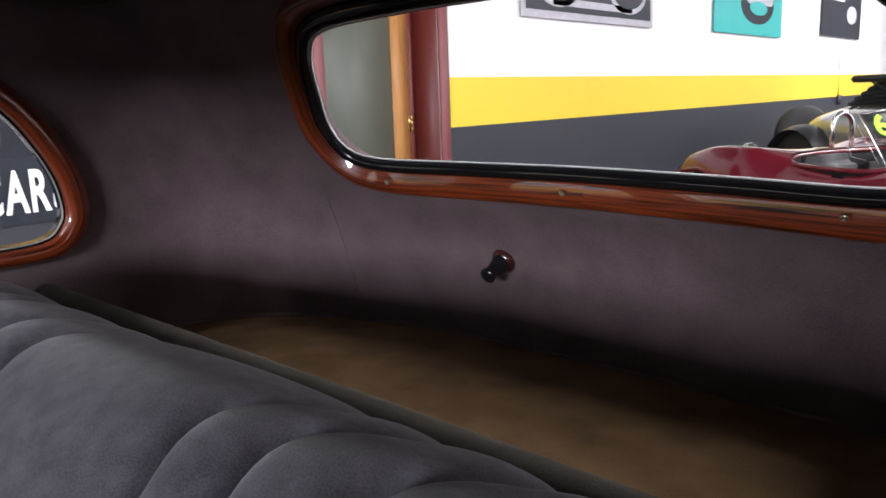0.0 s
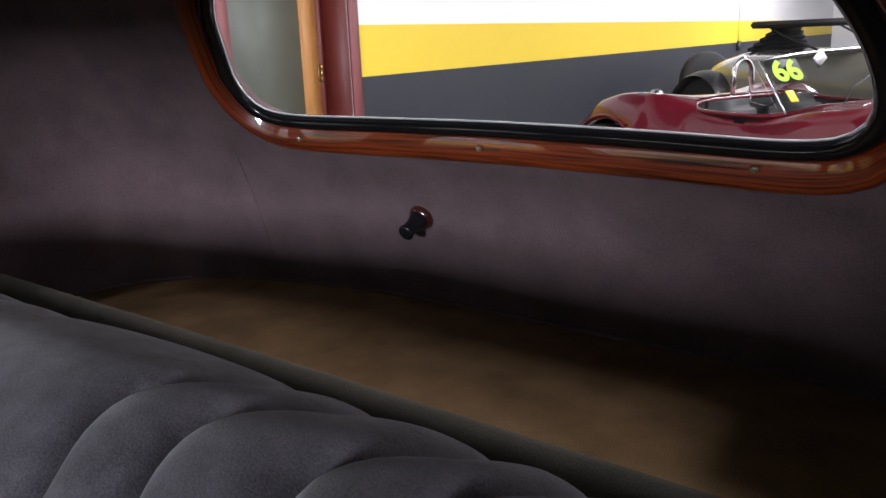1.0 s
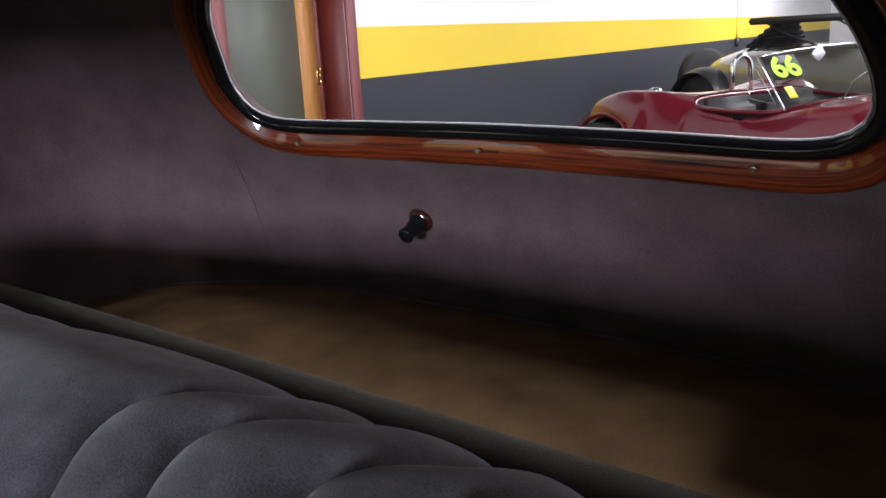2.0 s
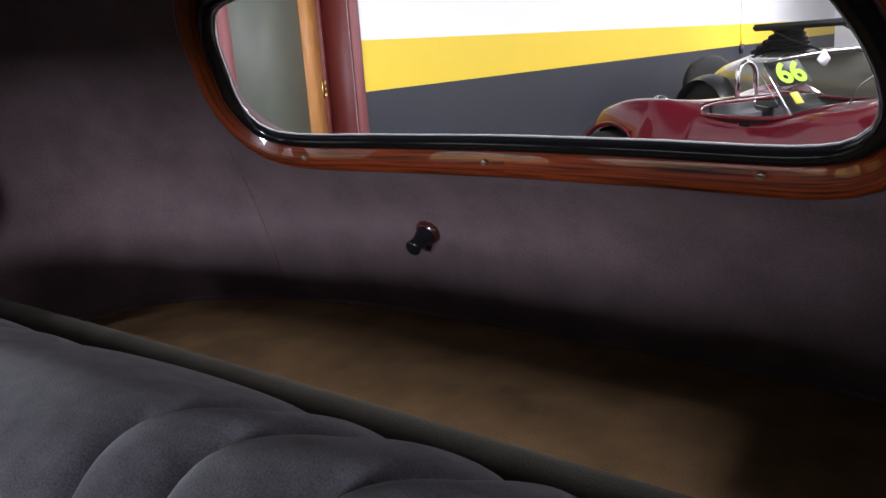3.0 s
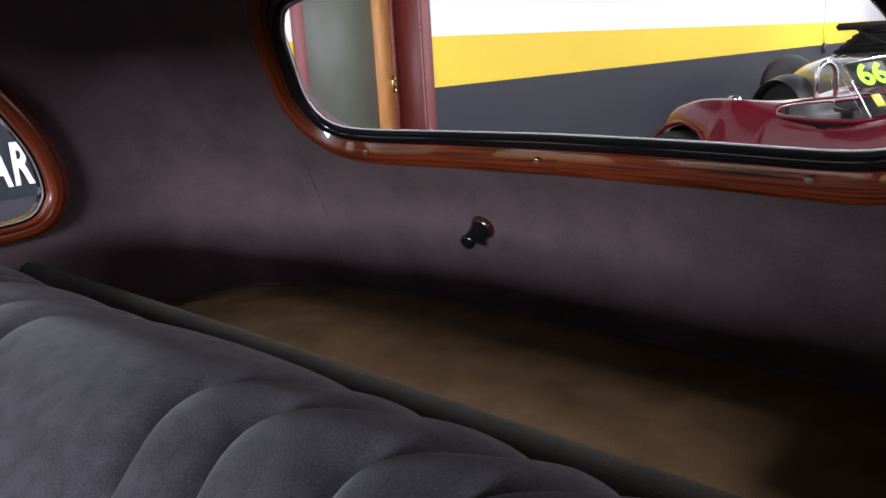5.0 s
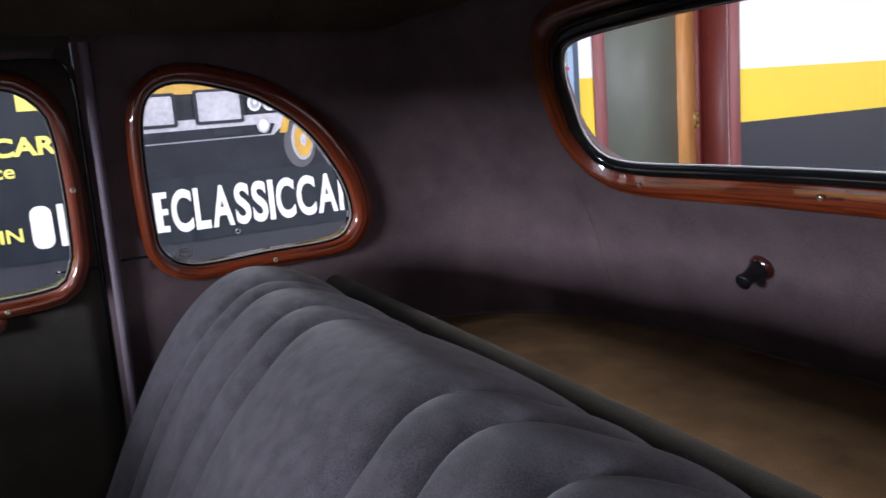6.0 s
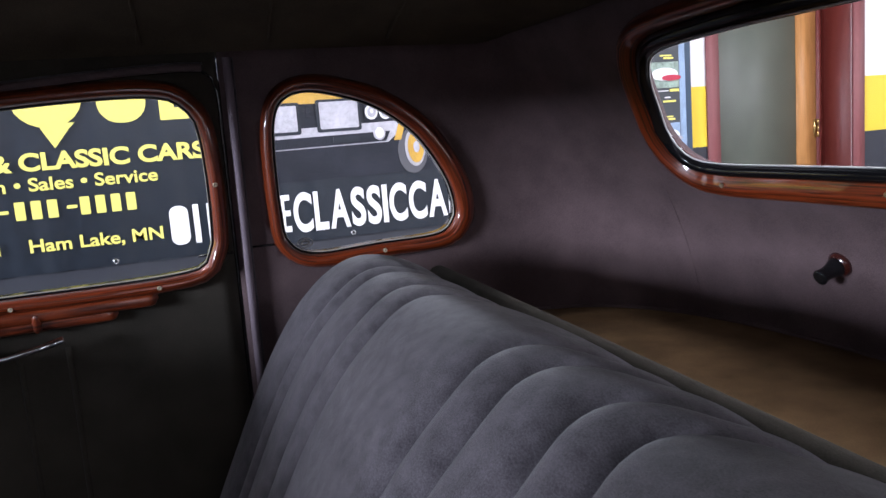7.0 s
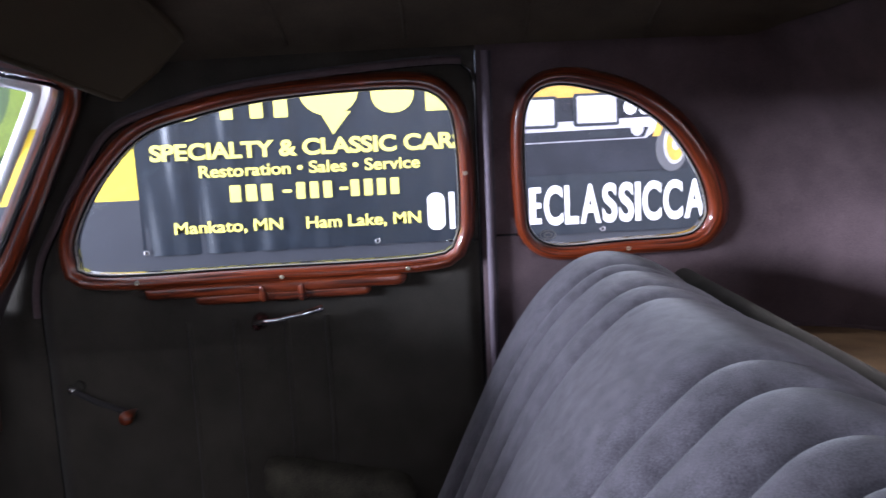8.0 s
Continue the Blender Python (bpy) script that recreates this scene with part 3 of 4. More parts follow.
vv, ff = grid(armrest, 30, 24, closed_v=True)
link("armrest", mesh_from(vv, ff), M_ARM, door, "padded olive-grey cloth armrest")
for v in (-0.363, -0.288, -0.204, -0.138):
    link("pleat", tube([far_side(v, 0.60 + 0.32 * i / 10) + Vector((-0.0018, 0, 0)) for i in range(11)], 0.0048, 10), M_DOORCLOTH, door)
link("welt", tube([far_side(v, 1.033) + Vector((0.0005, 0, 0)) for v in (0.06, 0.08, 0.095, 0.111)], 0.0018, 6), M_RUBBER, door)
link("welt", tube([far_side(v, 1.038) + Vector((0.0005, 0, 0)) for v in (0.14, 0.155, 0.17, 0.20)], 0.0018, 6), M_RUBBER, lining)

# screws in the wooden frames
etch = loop([(0.2 + 0.012 * math.cos(k * math.pi / 6) + 0.022, 1.034 + 0.007 * math.sin(k * math.pi / 6)) for k in range(12)], 40)
ring(etch, far_side, [(-0.0008, -0.0050), (-0.0008, -0.0045), (0.0008, -0.0045), (0.0008, -0.0050)], "etched_mark", M_FELT, quarter)
ring([c.lerp(Vector((0.222, 1.034)), 0.5) for c in etch], far_side, [(-0.0012, -0.0050), (-0.0012, -0.0045), (0.0012, -0.0045), (0.0012, -0.0050)], "etched_mark", M_FELT, quarter)

SCREW = lathe([(0.0036, -0.002), (0.0036, 0.0006), (0.0030, 0.0011), (0.0014, 0.0013), (0.0012, 0.0006), (0.0002, 0.0006)], 12)


def screw(m, parent):
    ob = link("screw", SCREW, None, parent, "bright oval screw head")
    ob.matrix_local = m


SCREW.materials.append(M_SCREW)
for u, z in ((-0.303, 1.100), (-0.044, 1.1005), (0.229, 1.0975)):
    screw(on(tail, u, z, 0.0135), rear_win)
screw(on(far_side, 0.345, 1.0115, 0.0155), quarter)
for v, z in ((0.0955, 1.141), (-0.43, 0.991), (0.0, 0.996), (-0.20, 0.991)):
    screw(on(far_side, v, z, 0.0198), frame_d)

# sun visor, folded up under the roof
visor = thing("sun_visor", "tan cloth sun visor folded up under the roof", "sun visor", CAR)
VISOR = [Vector(p) for p in ((-0.57, -0.395, 1.263), (-0.06, -0.432, 1.335), (-0.54, -0.289, 1.343), (-0.06, -0.262, 1.402))]


def visor_at(a, b):
    """Across a and from the windscreen back b, both 0 to 1, with rounded corners."""
    e = 0.5 - 0.5 * max(0.0, 1 - abs(2 * a - 1) ** 14) ** (1 / 14)
    b = e + (1 - 2 * e) * b
    return VISOR[0].lerp(VISOR[1], a).lerp(VISOR[2].lerp(VISOR[3], a), b)


vv, ff = grid(visor_at, 40, 12)
n_ = len(vv)
rim_ = [i * 13 for i in range(41)] + [40 * 13 + j for j in range(1, 13)] + [i * 13 + 12 for i in range(39, -1, -1)] + [j for j in range(11, 0, -1)]
ff = ff + [tuple(i + n_ for i in q[::-1]) for q in ff] + [(a, a + n_, b + n_, b) for a, b in zip(rim_, rim_[1:] + rim_[:1])]
link("visor_panel", mesh_from(vv + [p + Vector((0, 0, 0.010)) for p in vv], ff), M_VISOR, visor)
link("piping", tube([vv[i] + Vector((0, 0, 0.005)) for i in rim_], 0.0065, 8, closed=True), M_VISOR, visor, "rolled cloth edge")
link("rod", tube([(-0.58, -0.405, 1.270), (-0.56, -0.392, 1.272), (-0.06, -0.428, 1.345)], 0.004, 10), M_CHROME, visor)

# pull knob on the rear lining
knob = thing("coat_hook", "dark varnished wooden coat hook on the rear lining", "coat hook", CAR)
hook_at = on(tail, -0.192, 0.991)
link("rosette", lathe([(0.0165, -0.003), (0.0170, 0.001), (0.0165, 0.004), (0.0140, 0.0068), (0.0120, 0.0085), (0.0100, 0.0092)], 28, hook_at), M_HOOK, knob, "red-brown varnished rosette")
link("peg", lathe([(0.0135, 0.006), (0.0120, 0.011), (0.0096, 0.019), (0.0088, 0.026), (0.0094, 0.032), (0.0103, 0.0350), (0.0096, 0.0370), (0.0068, 0.0382), (0.0010, 0.0386)], 24, hook_at), M_RUBBER, knob, "black tapered peg")

# tray
def tray_fn(a, b):
    s = 0.004 + 0.992 * a
    p = wrap(s, 0.87)
    q = Vector((p.x * 0.995, 0.47, 0.87))
    r = q.lerp(p, b)
    return Vector((r.x, r.y, 0.87))


v_, f_ = grid(tray_fn, 60, 12)
tray = link("parcel_shelf", mesh_from(v_ + [p - Vector((0, 0, 0.02)) for p in v_], f_ + [tuple(i + len(v_) for i in q[::-1]) for q in f_]), M_TRAY)
tray.matrix_world = CAR
link("bound_edge", tube([tray_fn(i / 40, 1.0) + Vector((0, -0.004, 0.001)) for i in range(41)], 0.004, 8), M_LINING, tray)
tagged(tray, "tan carpeted parcel shelf behind the seat", "parcel shelf")

# seat
SEAT_PROFILE = [(-0.16, 0.30), (-0.06, 0.46), (0.02, 0.61), (0.08, 0.74), (0.14, 0.867), (0.187, 0.942), (0.230, 0.986), (0.272, 1.008), (0.316, 1.009), (0.362, 0.991), (0.398, 0.958), (0.415, 0.91), (0.42, 0.84)]
SEAMS = [-0.605, -0.445, -0.385, -0.265, -0.182, 0.080, 0.142, 0.221, 0.276, 0.47, 0.53, 0.605]


def along(keys, t):
    x = t * (len(keys) - 1)
    i = min(int(x), len(keys) - 2)
    f = x - i
    a, b, c, d = (Vector(keys[max(0, min(len(keys) - 1, j))]) for j in (i - 1, i, i + 1, i + 2))
    return 0.5 * (2 * b + (c - a) * f + (2 * a - 5 * b + 4 * c - d) * f * f + (3 * b - a - 3 * c + d) * f ** 3)


seat = thing("bench_seat", "grey velour bench seat with fluted backrest", "car seat", CAR)
for k, (u0, u1) in enumerate(zip(SEAMS, SEAMS[1:])):
    def flute(a, b, u0=u0, u1=u1):
        a = 0.5 - 0.5 * math.cos(math.pi * a)
        u = u0 + (u1 - u0) * a
        p, q = along(SEAT_PROFILE, b), along(SEAT_PROFILE, min(1, b + 0.01)) - along(SEAT_PROFILE, max(0, b - 0.01))
        n = Vector((-q.y, q.x)).normalized()
        lift = max(0.0, min(1.0, (u + 0.40) / 0.54))
        drift = 0.030 * math.exp(-((p.x - 0.285) / 0.045) ** 2) * max(0.0, 1 - (u / 0.605) ** 4)
        near = min(a, 1 - a) * (u1 - u0)
        h = (0.006 - 0.016 * math.exp(-near / 0.009) + 0.03 * min(0.16, u1 - u0) * (1 - (2 * a - 1) ** 2)) * min(1.0, (1 - b) * 5) - 0.013 * math.exp(-(u + 0.605) / 0.03) + (0.022 - 0.013 * max(0.0, min(1.0, (p.x - 0.255) / 0.075))) * lift * lift * (3 - 2 * lift)
        return Vector((u - drift, p.x + n.x * h, p.y + n.y * h))
    v_, f_ = grid(flute, 26, 70)
    link("flute", mesh_from(v_, f_), M_SEAT, seat)
link("roll", tube([(u / 20 * 0.61, 0.466 - 0.045 * max(0.0, -u / 20) ** 2.5, 0.937 + 0.024 * max(0.0, -u / 20) ** 2.5) for u in range(-20, 21)], 0.0195, 14), M_PIPING, seat, "dark olive rolled edge behind the backrest")
part("seat_back_board", box_bm((-0.61, 0.425, 0.30), (0.61, 0.484, 0.915)), M_PIPING, seat)
part("cushion", box_bm((-0.61, -0.62, 0.30), (0.61, -0.02, 0.50), 0.05, 4), M_SEAT, seat)

# windlaces at the door openings
pillar_lace = thing("windlace", "grey cloth windlace bead at the passenger door's edge", "windlace", CAR)
link("bead", tube([far_side(0.131, z) + Vector((0.008, 0, 0)) for z in [0.4 + 0.92 * i / 30 for i in range(31)]], 0.006), M_WINDLACE_DARK, pillar_lace)
link("stitched_flange", tube([far_side(0.1385, z) + Vector((0.003, 0, 0)) for z in [0.4 + 0.92 * i / 30 for i in range(31)]], 0.0018, 8), M_SEAT, pillar_lace)
POST = [(0.5738, 0.1335), (0.643, 0.125), (0.658, 0.153), (0.603, 0.188)]


def post(a, b):
    (u0, v0), (u1, v1) = POST[int(a * 4 + 0.5) % 4], (0, 0)
    z = 0.35 + 0.98 * b
    return Vector((u0 - 0.10 * (z - 1.15), v0, z))


v_, f_ = grid(post, 4, 20, closed_u=True)
link("pillar_post", mesh_from(v_, f_, False), M_LINING, lining)
lace = thing("windlace", "pale grey cloth windlace bead at the door opening", "windlace", CAR)
link("bead", tube([(0.5695 - 0.10 * (z - 1.15), 0.1310, z) for z in [0.4 + 0.92 * i / 30 for i in range(31)]], 0.0040, 14), M_WINDLACE, lace)
link("stitched_flange", tube([(0.5745 - 0.10 * (z - 1.15), 0.1330, z) for z in [0.4 + 0.92 * i / 30 for i in range(31)]], 0.0018, 8), M_FLOORMAT, lace)
front_lace = thing("windlace", "grey cloth windlace along the door's top edge", "windlace", CAR)
link("bead", tube([far_side(p.x, p.y) + Vector((0.006, 0, 0)) for p in grown(DOOR_RIM, 0.006) if p.y > 0.93 and p.x < 0.10], 0.0055, 10), M_LINING, front_lace)
link("stitched_flange", tube([far_side(p.x, p.y) + Vector((0.002, 0, 0)) for p in grown(DOOR_RIM, 0.0125) if p.y > 0.93 and p.x < 0.10], 0.0016, 8), M_SEAT, front_lace)

# ---- the showroom's wall, door and pictures ----
M_VINYL = mat("black_vinyl", (0.015, 0.020, 0.028), 0.32, bump=0.0, spec=0.35, vary=0.2, scale=30, vary_scale=3)
M_PALE_YELLOW = mat("print_yellow", (0.82, 0.74, 0.16), 0.4)
M_PRINT_WHITE = mat("print_white", (0.82, 0.82, 0.82), 0.4)
M_PRINT_ORANGE = mat("print_orange", (0.55, 0.32, 0.04), 0.4, vary=0.25, vary_scale=14)
M_PRINT_GREY = mat("print_grey", (0.021, 0.023, 0.031), 0.4, vary=0.6, vary_scale=5, spec=0.2)
M_PRINT_SILVER = mat("print_silver", (0.44, 0.43, 0.47), 0.4, vary=0.25, scale=60, vary_scale=8)
M_PRINT_TYRE = mat("print_tyre", (0.085, 0.085, 0.095), 0.4)
M_PRINT_TEAL = mat("print_teal", (0.02, 0.42, 0.40), 0.4, vary=0.1)
M_PRINT_RED = mat("print_red", (0.45, 0.03, 0.06), 0.4)
M_PRINT_GREEN = mat("print_lime", (0.12, 0.17, 0.012), 0.4, vary=0.3, vary_scale=12)
M_PRINT_DARKGREEN = mat("print_dark_green", (0.035, 0.065, 0.015), 0.4, vary=0.3, vary_scale=8)
M_FROST = mat("frosted_glass", (0.120, 0.138, 0.108), 0.5, vary=0.12, vary_scale=2, scale=8, spec=0.6)
M_SLATE = mat("slate_print", (0.045, 0.052, 0.058), 0.4, vary=0.15)
M_PRINT_PHOTO = mat("print_photo", (0.26, 0.34, 0.28), 0.4, vary=0.6, scale=90, vary_scale=16)
M_BLUE = mat("blue_frame", (0.03, 0.06, 0.10), 0.4)
M_LIGHTBLUE = mat("light_blue", (0.26, 0.36, 0.50), 0.4, vary=0.4, vary_scale=12)


banner = thing("banner", "long black vinyl banner with yellow and white lettering", "banner")


def sway(y, z):
    """How far the hanging sheet stands off its flat place."""
    b = (z - 0.785) / 1.15
    loose = 1.2 + 3.2 / (1 + math.exp((y + 0.40) * 8))
    w = loose * (0.0012 * math.sin(31 * y + 3 * math.sin(2.0 * z)) + 0.0010 * math.sin(57 * y + 4 * z) * (1.2 - b))
    return w * max(0.0, min(1, (1 - b) * 3))


def cloth(a, b):
    y, z = -0.987 + 3.12 * a, 0.785 + 1.15 * b
    return Vector((WALL_X + 0.013 + sway(y, z), y, z))


def flat(name, keys, height, material, parent, label=""):
    """A flat printed shape on the wall: (y, z) corners, raised off the wall."""
    n = len(keys)
    x = WALL_X + height + (max(sway(y, z) for y, z in keys) if parent is banner else 0)
    verts = [(x, y, z) for y, z in keys] + [(x - 0.002, y, z) for y, z in keys]
    faces = [tuple(range(n)), tuple(range(n, 2 * n))[::-1]] + [(i, i + n, (i + 1) % n + n, (i + 1) % n) for i in range(n)]
    bm = bmesh.new()
    bm.from_mesh(mesh_from(verts, faces, False))
    return part(name, bm, material, parent, label, False)


def rect(y0, z0, y1, z1, r=0.0):
    if not r:
        return [(y0, z0), (y1, z0), (y1, z1), (y0, z1)]
    out = []
    for cy, cz, a0 in ((y1 - r, z0 + r, -90), (y1 - r, z1 - r, 0), (y0 + r, z1 - r, 90), (y0 + r, z0 + r, 180)):
        out += [(cy + r * math.cos(radians(a0 + 15 * k)), cz + r * math.sin(radians(a0 + 15 * k))) for k in range(7)]
    return out


def oval(y, z, ry, rz=None, n=24):
    rz = rz or ry
    return [(y + ry * math.cos(2 * math.pi * k / n), z + rz * math.sin(2 * math.pi * k / n)) for k in range(n)]


def words(text, y0, y1, z, cap, material, parent, height=0.008, m=None, bold=0.035):
    """Lettering in the built-in font, from y0 to y1 with its foot at z."""
    cu = bpy.data.curves.new("words", "FONT")
    cu.body, cu.extrude, cu.offset = text, 0.001, bold
    tmp = bpy.data.objects.new("words", cu)
    scene.collection.objects.link(tmp)
    dg = bpy.context.evaluated_depsgraph_get()
    me = bpy.data.meshes.new_from_object(tmp.evaluated_get(dg))
    bpy.data.objects.remove(tmp)
    bpy.data.curves.remove(cu)
    xs = [v.co.x for v in me.vertices]
    ys = [v.co.y for v in me.vertices if v.co.y >= -0.02]
    k, h = (y1 - y0) / (max(xs) - min(xs)), cap / 0.70
    lo = min(xs)
    for v in me.vertices:
        q = Vector((0, y0 + (v.co.x - lo) * k, z + v.co.y * h))
        v.co = (WALL_X + height + v.co.z, q.y, q.z) if m is None else m @ Vector((q.y, q.z, v.co.z))
    # one part a letter: islands that overlap along the line belong together
    bm = bmesh.new()
    bm.from_mesh(me)
    key = 1 if m is None else 0
    seen, islands = set(), []
    for v in bm.verts:
        if v.index in seen:
            continue
        stack, isl = [v], []
        seen.add(v.index)
        while stack:
            w = stack.pop()
            isl.append(w.index)
            for e in w.link_edges:
                o = e.other_vert(w)
                if o.index not in seen:
                    seen.add(o.index)
                    stack.append(o)
        islands.append(isl)
    bm.free()
    flatx = [(v.co.y if m is None else (m.inverted() @ v.co).x) for v in me.vertices]
    spans = sorted((min(flatx[i] for i in isl), max(flatx[i] for i in isl), isl) for isl in islands)
    groups = []
    for a, b, isl in spans:
        if groups and a < groups[-1][1] - 0.3 * (b - a):
            groups[-1] = (groups[-1][0], max(b, groups[-1][1]), groups[-1][2] + isl)
        else:
            groups.append((a, b, isl))
    for a, b, isl in groups:
        ids = {old: k for k, old in enumerate(isl)}
        fs = [tuple(ids[i] for i in p.vertices) for p in me.polygons if p.vertices[0] in ids]
        off = Vector((max(sway(me.vertices[i].co.y, me.vertices[i].co.z) for i in isl) if parent is banner else 0, 0, 0))
        link("letter", mesh_from([me.vertices[i].co + off for i in isl], fs, False), material, parent)
    bpy.data.meshes.remove(me)


# the banner on the wall
v_, f_ = grid(cloth, 240, 24)
n_ = len(v_)
link("sheet", mesh_from(v_ + [p - Vector((0.002, 0, 0)) for p in v_], f_ + [tuple(i + n_ for i in q[::-1]) for q in f_]), M_VINYL, banner)
for y in (-0.975, -0.055, 0.867, 1.79):
    link("grommet", lathe([(0.010, 0.0), (0.012, 0.002), (0.009, 0.004), (0.006, 0.004), (0.006, 0.0)], 16, Matrix.Translation((WALL_X + 0.013, y, 0.799)) @ Matrix.Rotation(radians(90), 4, "Y")), M_CHROME, banner)
H1 = 0.018
# the name, as plain yellow blocks and bars
for y0, y1, r in ((-0.860, -0.695, 0.075), (-0.640, -0.592, 0.004), (-0.525, -0.475, 0.004), (-0.432, -0.378, 0.004), (-0.335, -0.095, 0.110), (-0.050, 0.120, 0.075), (0.165, 0.218, 0.004)):
    flat("name_block", rect(y0, 1.308, y1, 1.62, r), H1, M_PALE_YELLOW, banner)
flat("name_block", rect(0.2185, 1.308, 0.305, 1.352), H1, M_PALE_YELLOW, banner)
flat("name_block", [(-0.245, 1.306), (-0.205, 1.232), (-0.150, 1.300), (-0.13, 1.32), (-0.24, 1.32)], H1 + 0.004, M_PALE_YELLOW, banner)
words("SPECIALTY & CLASSIC CARS", -0.926, 0.312, 1.160, 0.060, M_PALE_YELLOW, banner, H1, bold=0.035)
words("Restoration \u2022 Sales \u2022 Service", -0.741, 0.130, 1.087, 0.046, M_PALE_YELLOW, banner, H1, bold=0.02)
for y0, y1, n in ((-0.627, -0.44, 3), (-0.42, -0.385, 1), (-0.365, -0.205, 3), (-0.195, -0.16, 1), (-0.15, 0.062, 4)):
    tall, step = (0.066, (y1 - y0) / n) if n > 1 else (0.012, y1 - y0)
    for k in range(n):
        flat("number_bar", rect(y0 + k * step, 1.018 - tall / 2, y0 + (k + 1) * step - (0.020 if n > 1 else 0), 1.018 + tall / 2, 0.004), H1, M_PALE_YELLOW, banner)
words("Mankato, MN", -0.854, -0.429, 0.868, 0.046, M_PALE_YELLOW, banner, H1, bold=0.02)
words("Ham Lake, MN", -0.335, 0.124, 0.866, 0.046, M_PALE_YELLOW, banner, H1, bold=0.02)
for y0, y1, r in ((0.152, 0.222, 0.030), (0.240, 0.262, 0.003), (0.292, 0.314, 0.003), (0.33, 0.348, 0.003), (0.36, 0.45, 0.040), (0.468, 0.54, 0.030), (0.566, 0.592, 0.003)):
    flat("name_block", rect(y0, 0.832, y1, 0.982, r), H1, M_PRINT_WHITE, banner)
for z in (0.832, 0.896, 0.959):
    flat("name_block", rect(0.5925, z, 0.614, z + 0.023), H1, M_PRINT_WHITE, banner)
y_ = 0.626
for ch, wide in zip("CLASSICCARS", (0.081, 0.060, 0.088, 0.064, 0.064, 0.026, 0.082, 0.084, 0.090, 0.075, 0.064)):
    words(ch, y_, y_ + wide - 0.004, 0.832, 0.150, M_PRINT_WHITE, banner, H1, bold=0.03)
    y_ += wide + 0.004
# printed picture of a yellow car's front
picture = flat("printed_picture", rect(0.42, 1.03, 2.10, 1.90), 0.017, M_PRINT_GREY, banner, "printed picture of a yellow car")
for name, keys, h, m in (
    ("print", [(0.42, 1.335), (1.02, 1.335), (1.10, 1.30), (1.25, 1.27), (1.55, 1.35), (1.60, 1.60), (0.42, 1.60)], 0.015, M_PRINT_ORANGE),
    ("print", [(0.42, 1.155), (1.05, 1.160), (1.10, 1.20), (1.10, 1.245), (0.42, 1.235)], 0.015, M_PRINT_SILVER),
    ("print", [(0.42, 1.160), (1.04, 1.165), (1.06, 1.205), (0.42, 1.20)], 0.019, M_PRINT_GREY),
    ("print", rect(0.755, 1.218, 0.940, 1.348, 0.01), 0.019, M_VINYL),
    ("print", rect(0.768, 1.230, 0.928, 1.338, 0.006), 0.023, M_PRINT_SILVER),
    ("print", rect(0.50, 1.216, 0.690, 1.342, 0.01), 0.019, M_VINYL),
    ("print", rect(0.51, 1.228, 0.676, 1.330, 0.006), 0.023, M_PRINT_SILVER),
    ("print", rect(0.715, 1.285, 0.735, 1.325), 0.019, M_PRINT_GREY),
    ("print", rect(0.955, 1.248, 1.075, 1.325, 0.02), 0.019, M_PRINT_GREY),
    ("print", oval(0.985, 1.287, 0.027, 0.031), 0.023, M_PRINT_WHITE),
    ("print", oval(0.985, 1.287, 0.019, 0.022), 0.027, M_PRINT_SILVER),
    ("print", oval(0.985, 1.290, 0.007, 0.009), 0.031, M_PRINT_WHITE),
    ("print", oval(1.045, 1.285, 0.027, 0.031), 0.023, M_PRINT_WHITE),
    ("print", oval(1.045, 1.285, 0.019, 0.022), 0.027, M_PRINT_SILVER),
    ("print", oval(1.045, 1.288, 0.007, 0.009), 0.031, M_PRINT_WHITE),
    ("print", oval(1.012, 1.200, 0.026, 0.030), 0.023, M_PRINT_SILVER),
    ("print", oval(1.012, 1.200, 0.018, 0.022), 0.027, M_PRINT_WHITE),
    ("print", rect(0.815, 1.172, 0.925, 1.194, 0.005), 0.023, M_VINYL),
    ("print", [(1.075, 1.165), (1.105, 1.165), (1.13, 1.235), (1.10, 1.235)], 0.019, M_PRINT_ORANGE),
    ("print", oval(1.155, 1.115, 0.066, 0.094), 0.015, M_PRINT_TYRE),
    ("print", oval(1.165, 1.130, 0.045, 0.080), 0.019, M_PRINT_SILVER),
    ("print", oval(1.167, 1.130, 0.036, 0.066), 0.023, M_PRINT_ORANGE),
    ("print", oval(1.168, 1.130, 0.013, 0.024), 0.027, M_PRINT_SILVER),
):
    flat(name, keys, h + 0.006, m, picture)

# room door: oxblood lining, oak leaf with a frosted pane
room_door = thing("door_1", "closed oak door with frosted pane in an oxblood frame", "door", kind="structure")
X1 = WALL_X - 0.22
part("jamb", box_bm((X1 - 0.03, 3.659, 0), (WALL_X + 0.001, 3.685, DOOR_TOP), 0.002), M_REDPAINT, room_door)
part("jamb", box_bm((X1 - 0.03, 2.749, 0), (WALL_X + 0.001, 2.775, DOOR_TOP), 0.002), M_REDPAINT, room_door)
part("stop", box_bm((X1 - 0.028, 3.624, 0), (X1 + 0.030, 3.6585, DOOR_TOP), 0.003), M_REDPAINT, room_door)
part("casing", box_bm((WALL_X + 0.002, 3.6595, 0), (WALL_X + 0.022, 3.733, DOOR_TOP + 0.07), 0.0015), M_CASING, room_door)
part("casing", box_bm((WALL_X + 0.002, 2.700, 0), (WALL_X + 0.022, 2.772, DOOR_TOP + 0.07), 0.004), M_CASING, room_door)
part("casing", box_bm((WALL_X + 0.002, 2.700, DOOR_TOP - 0.003), (WALL_X + 0.021, 3.733, DOOR_TOP + 0.07), 0.004), M_CASING, room_door)
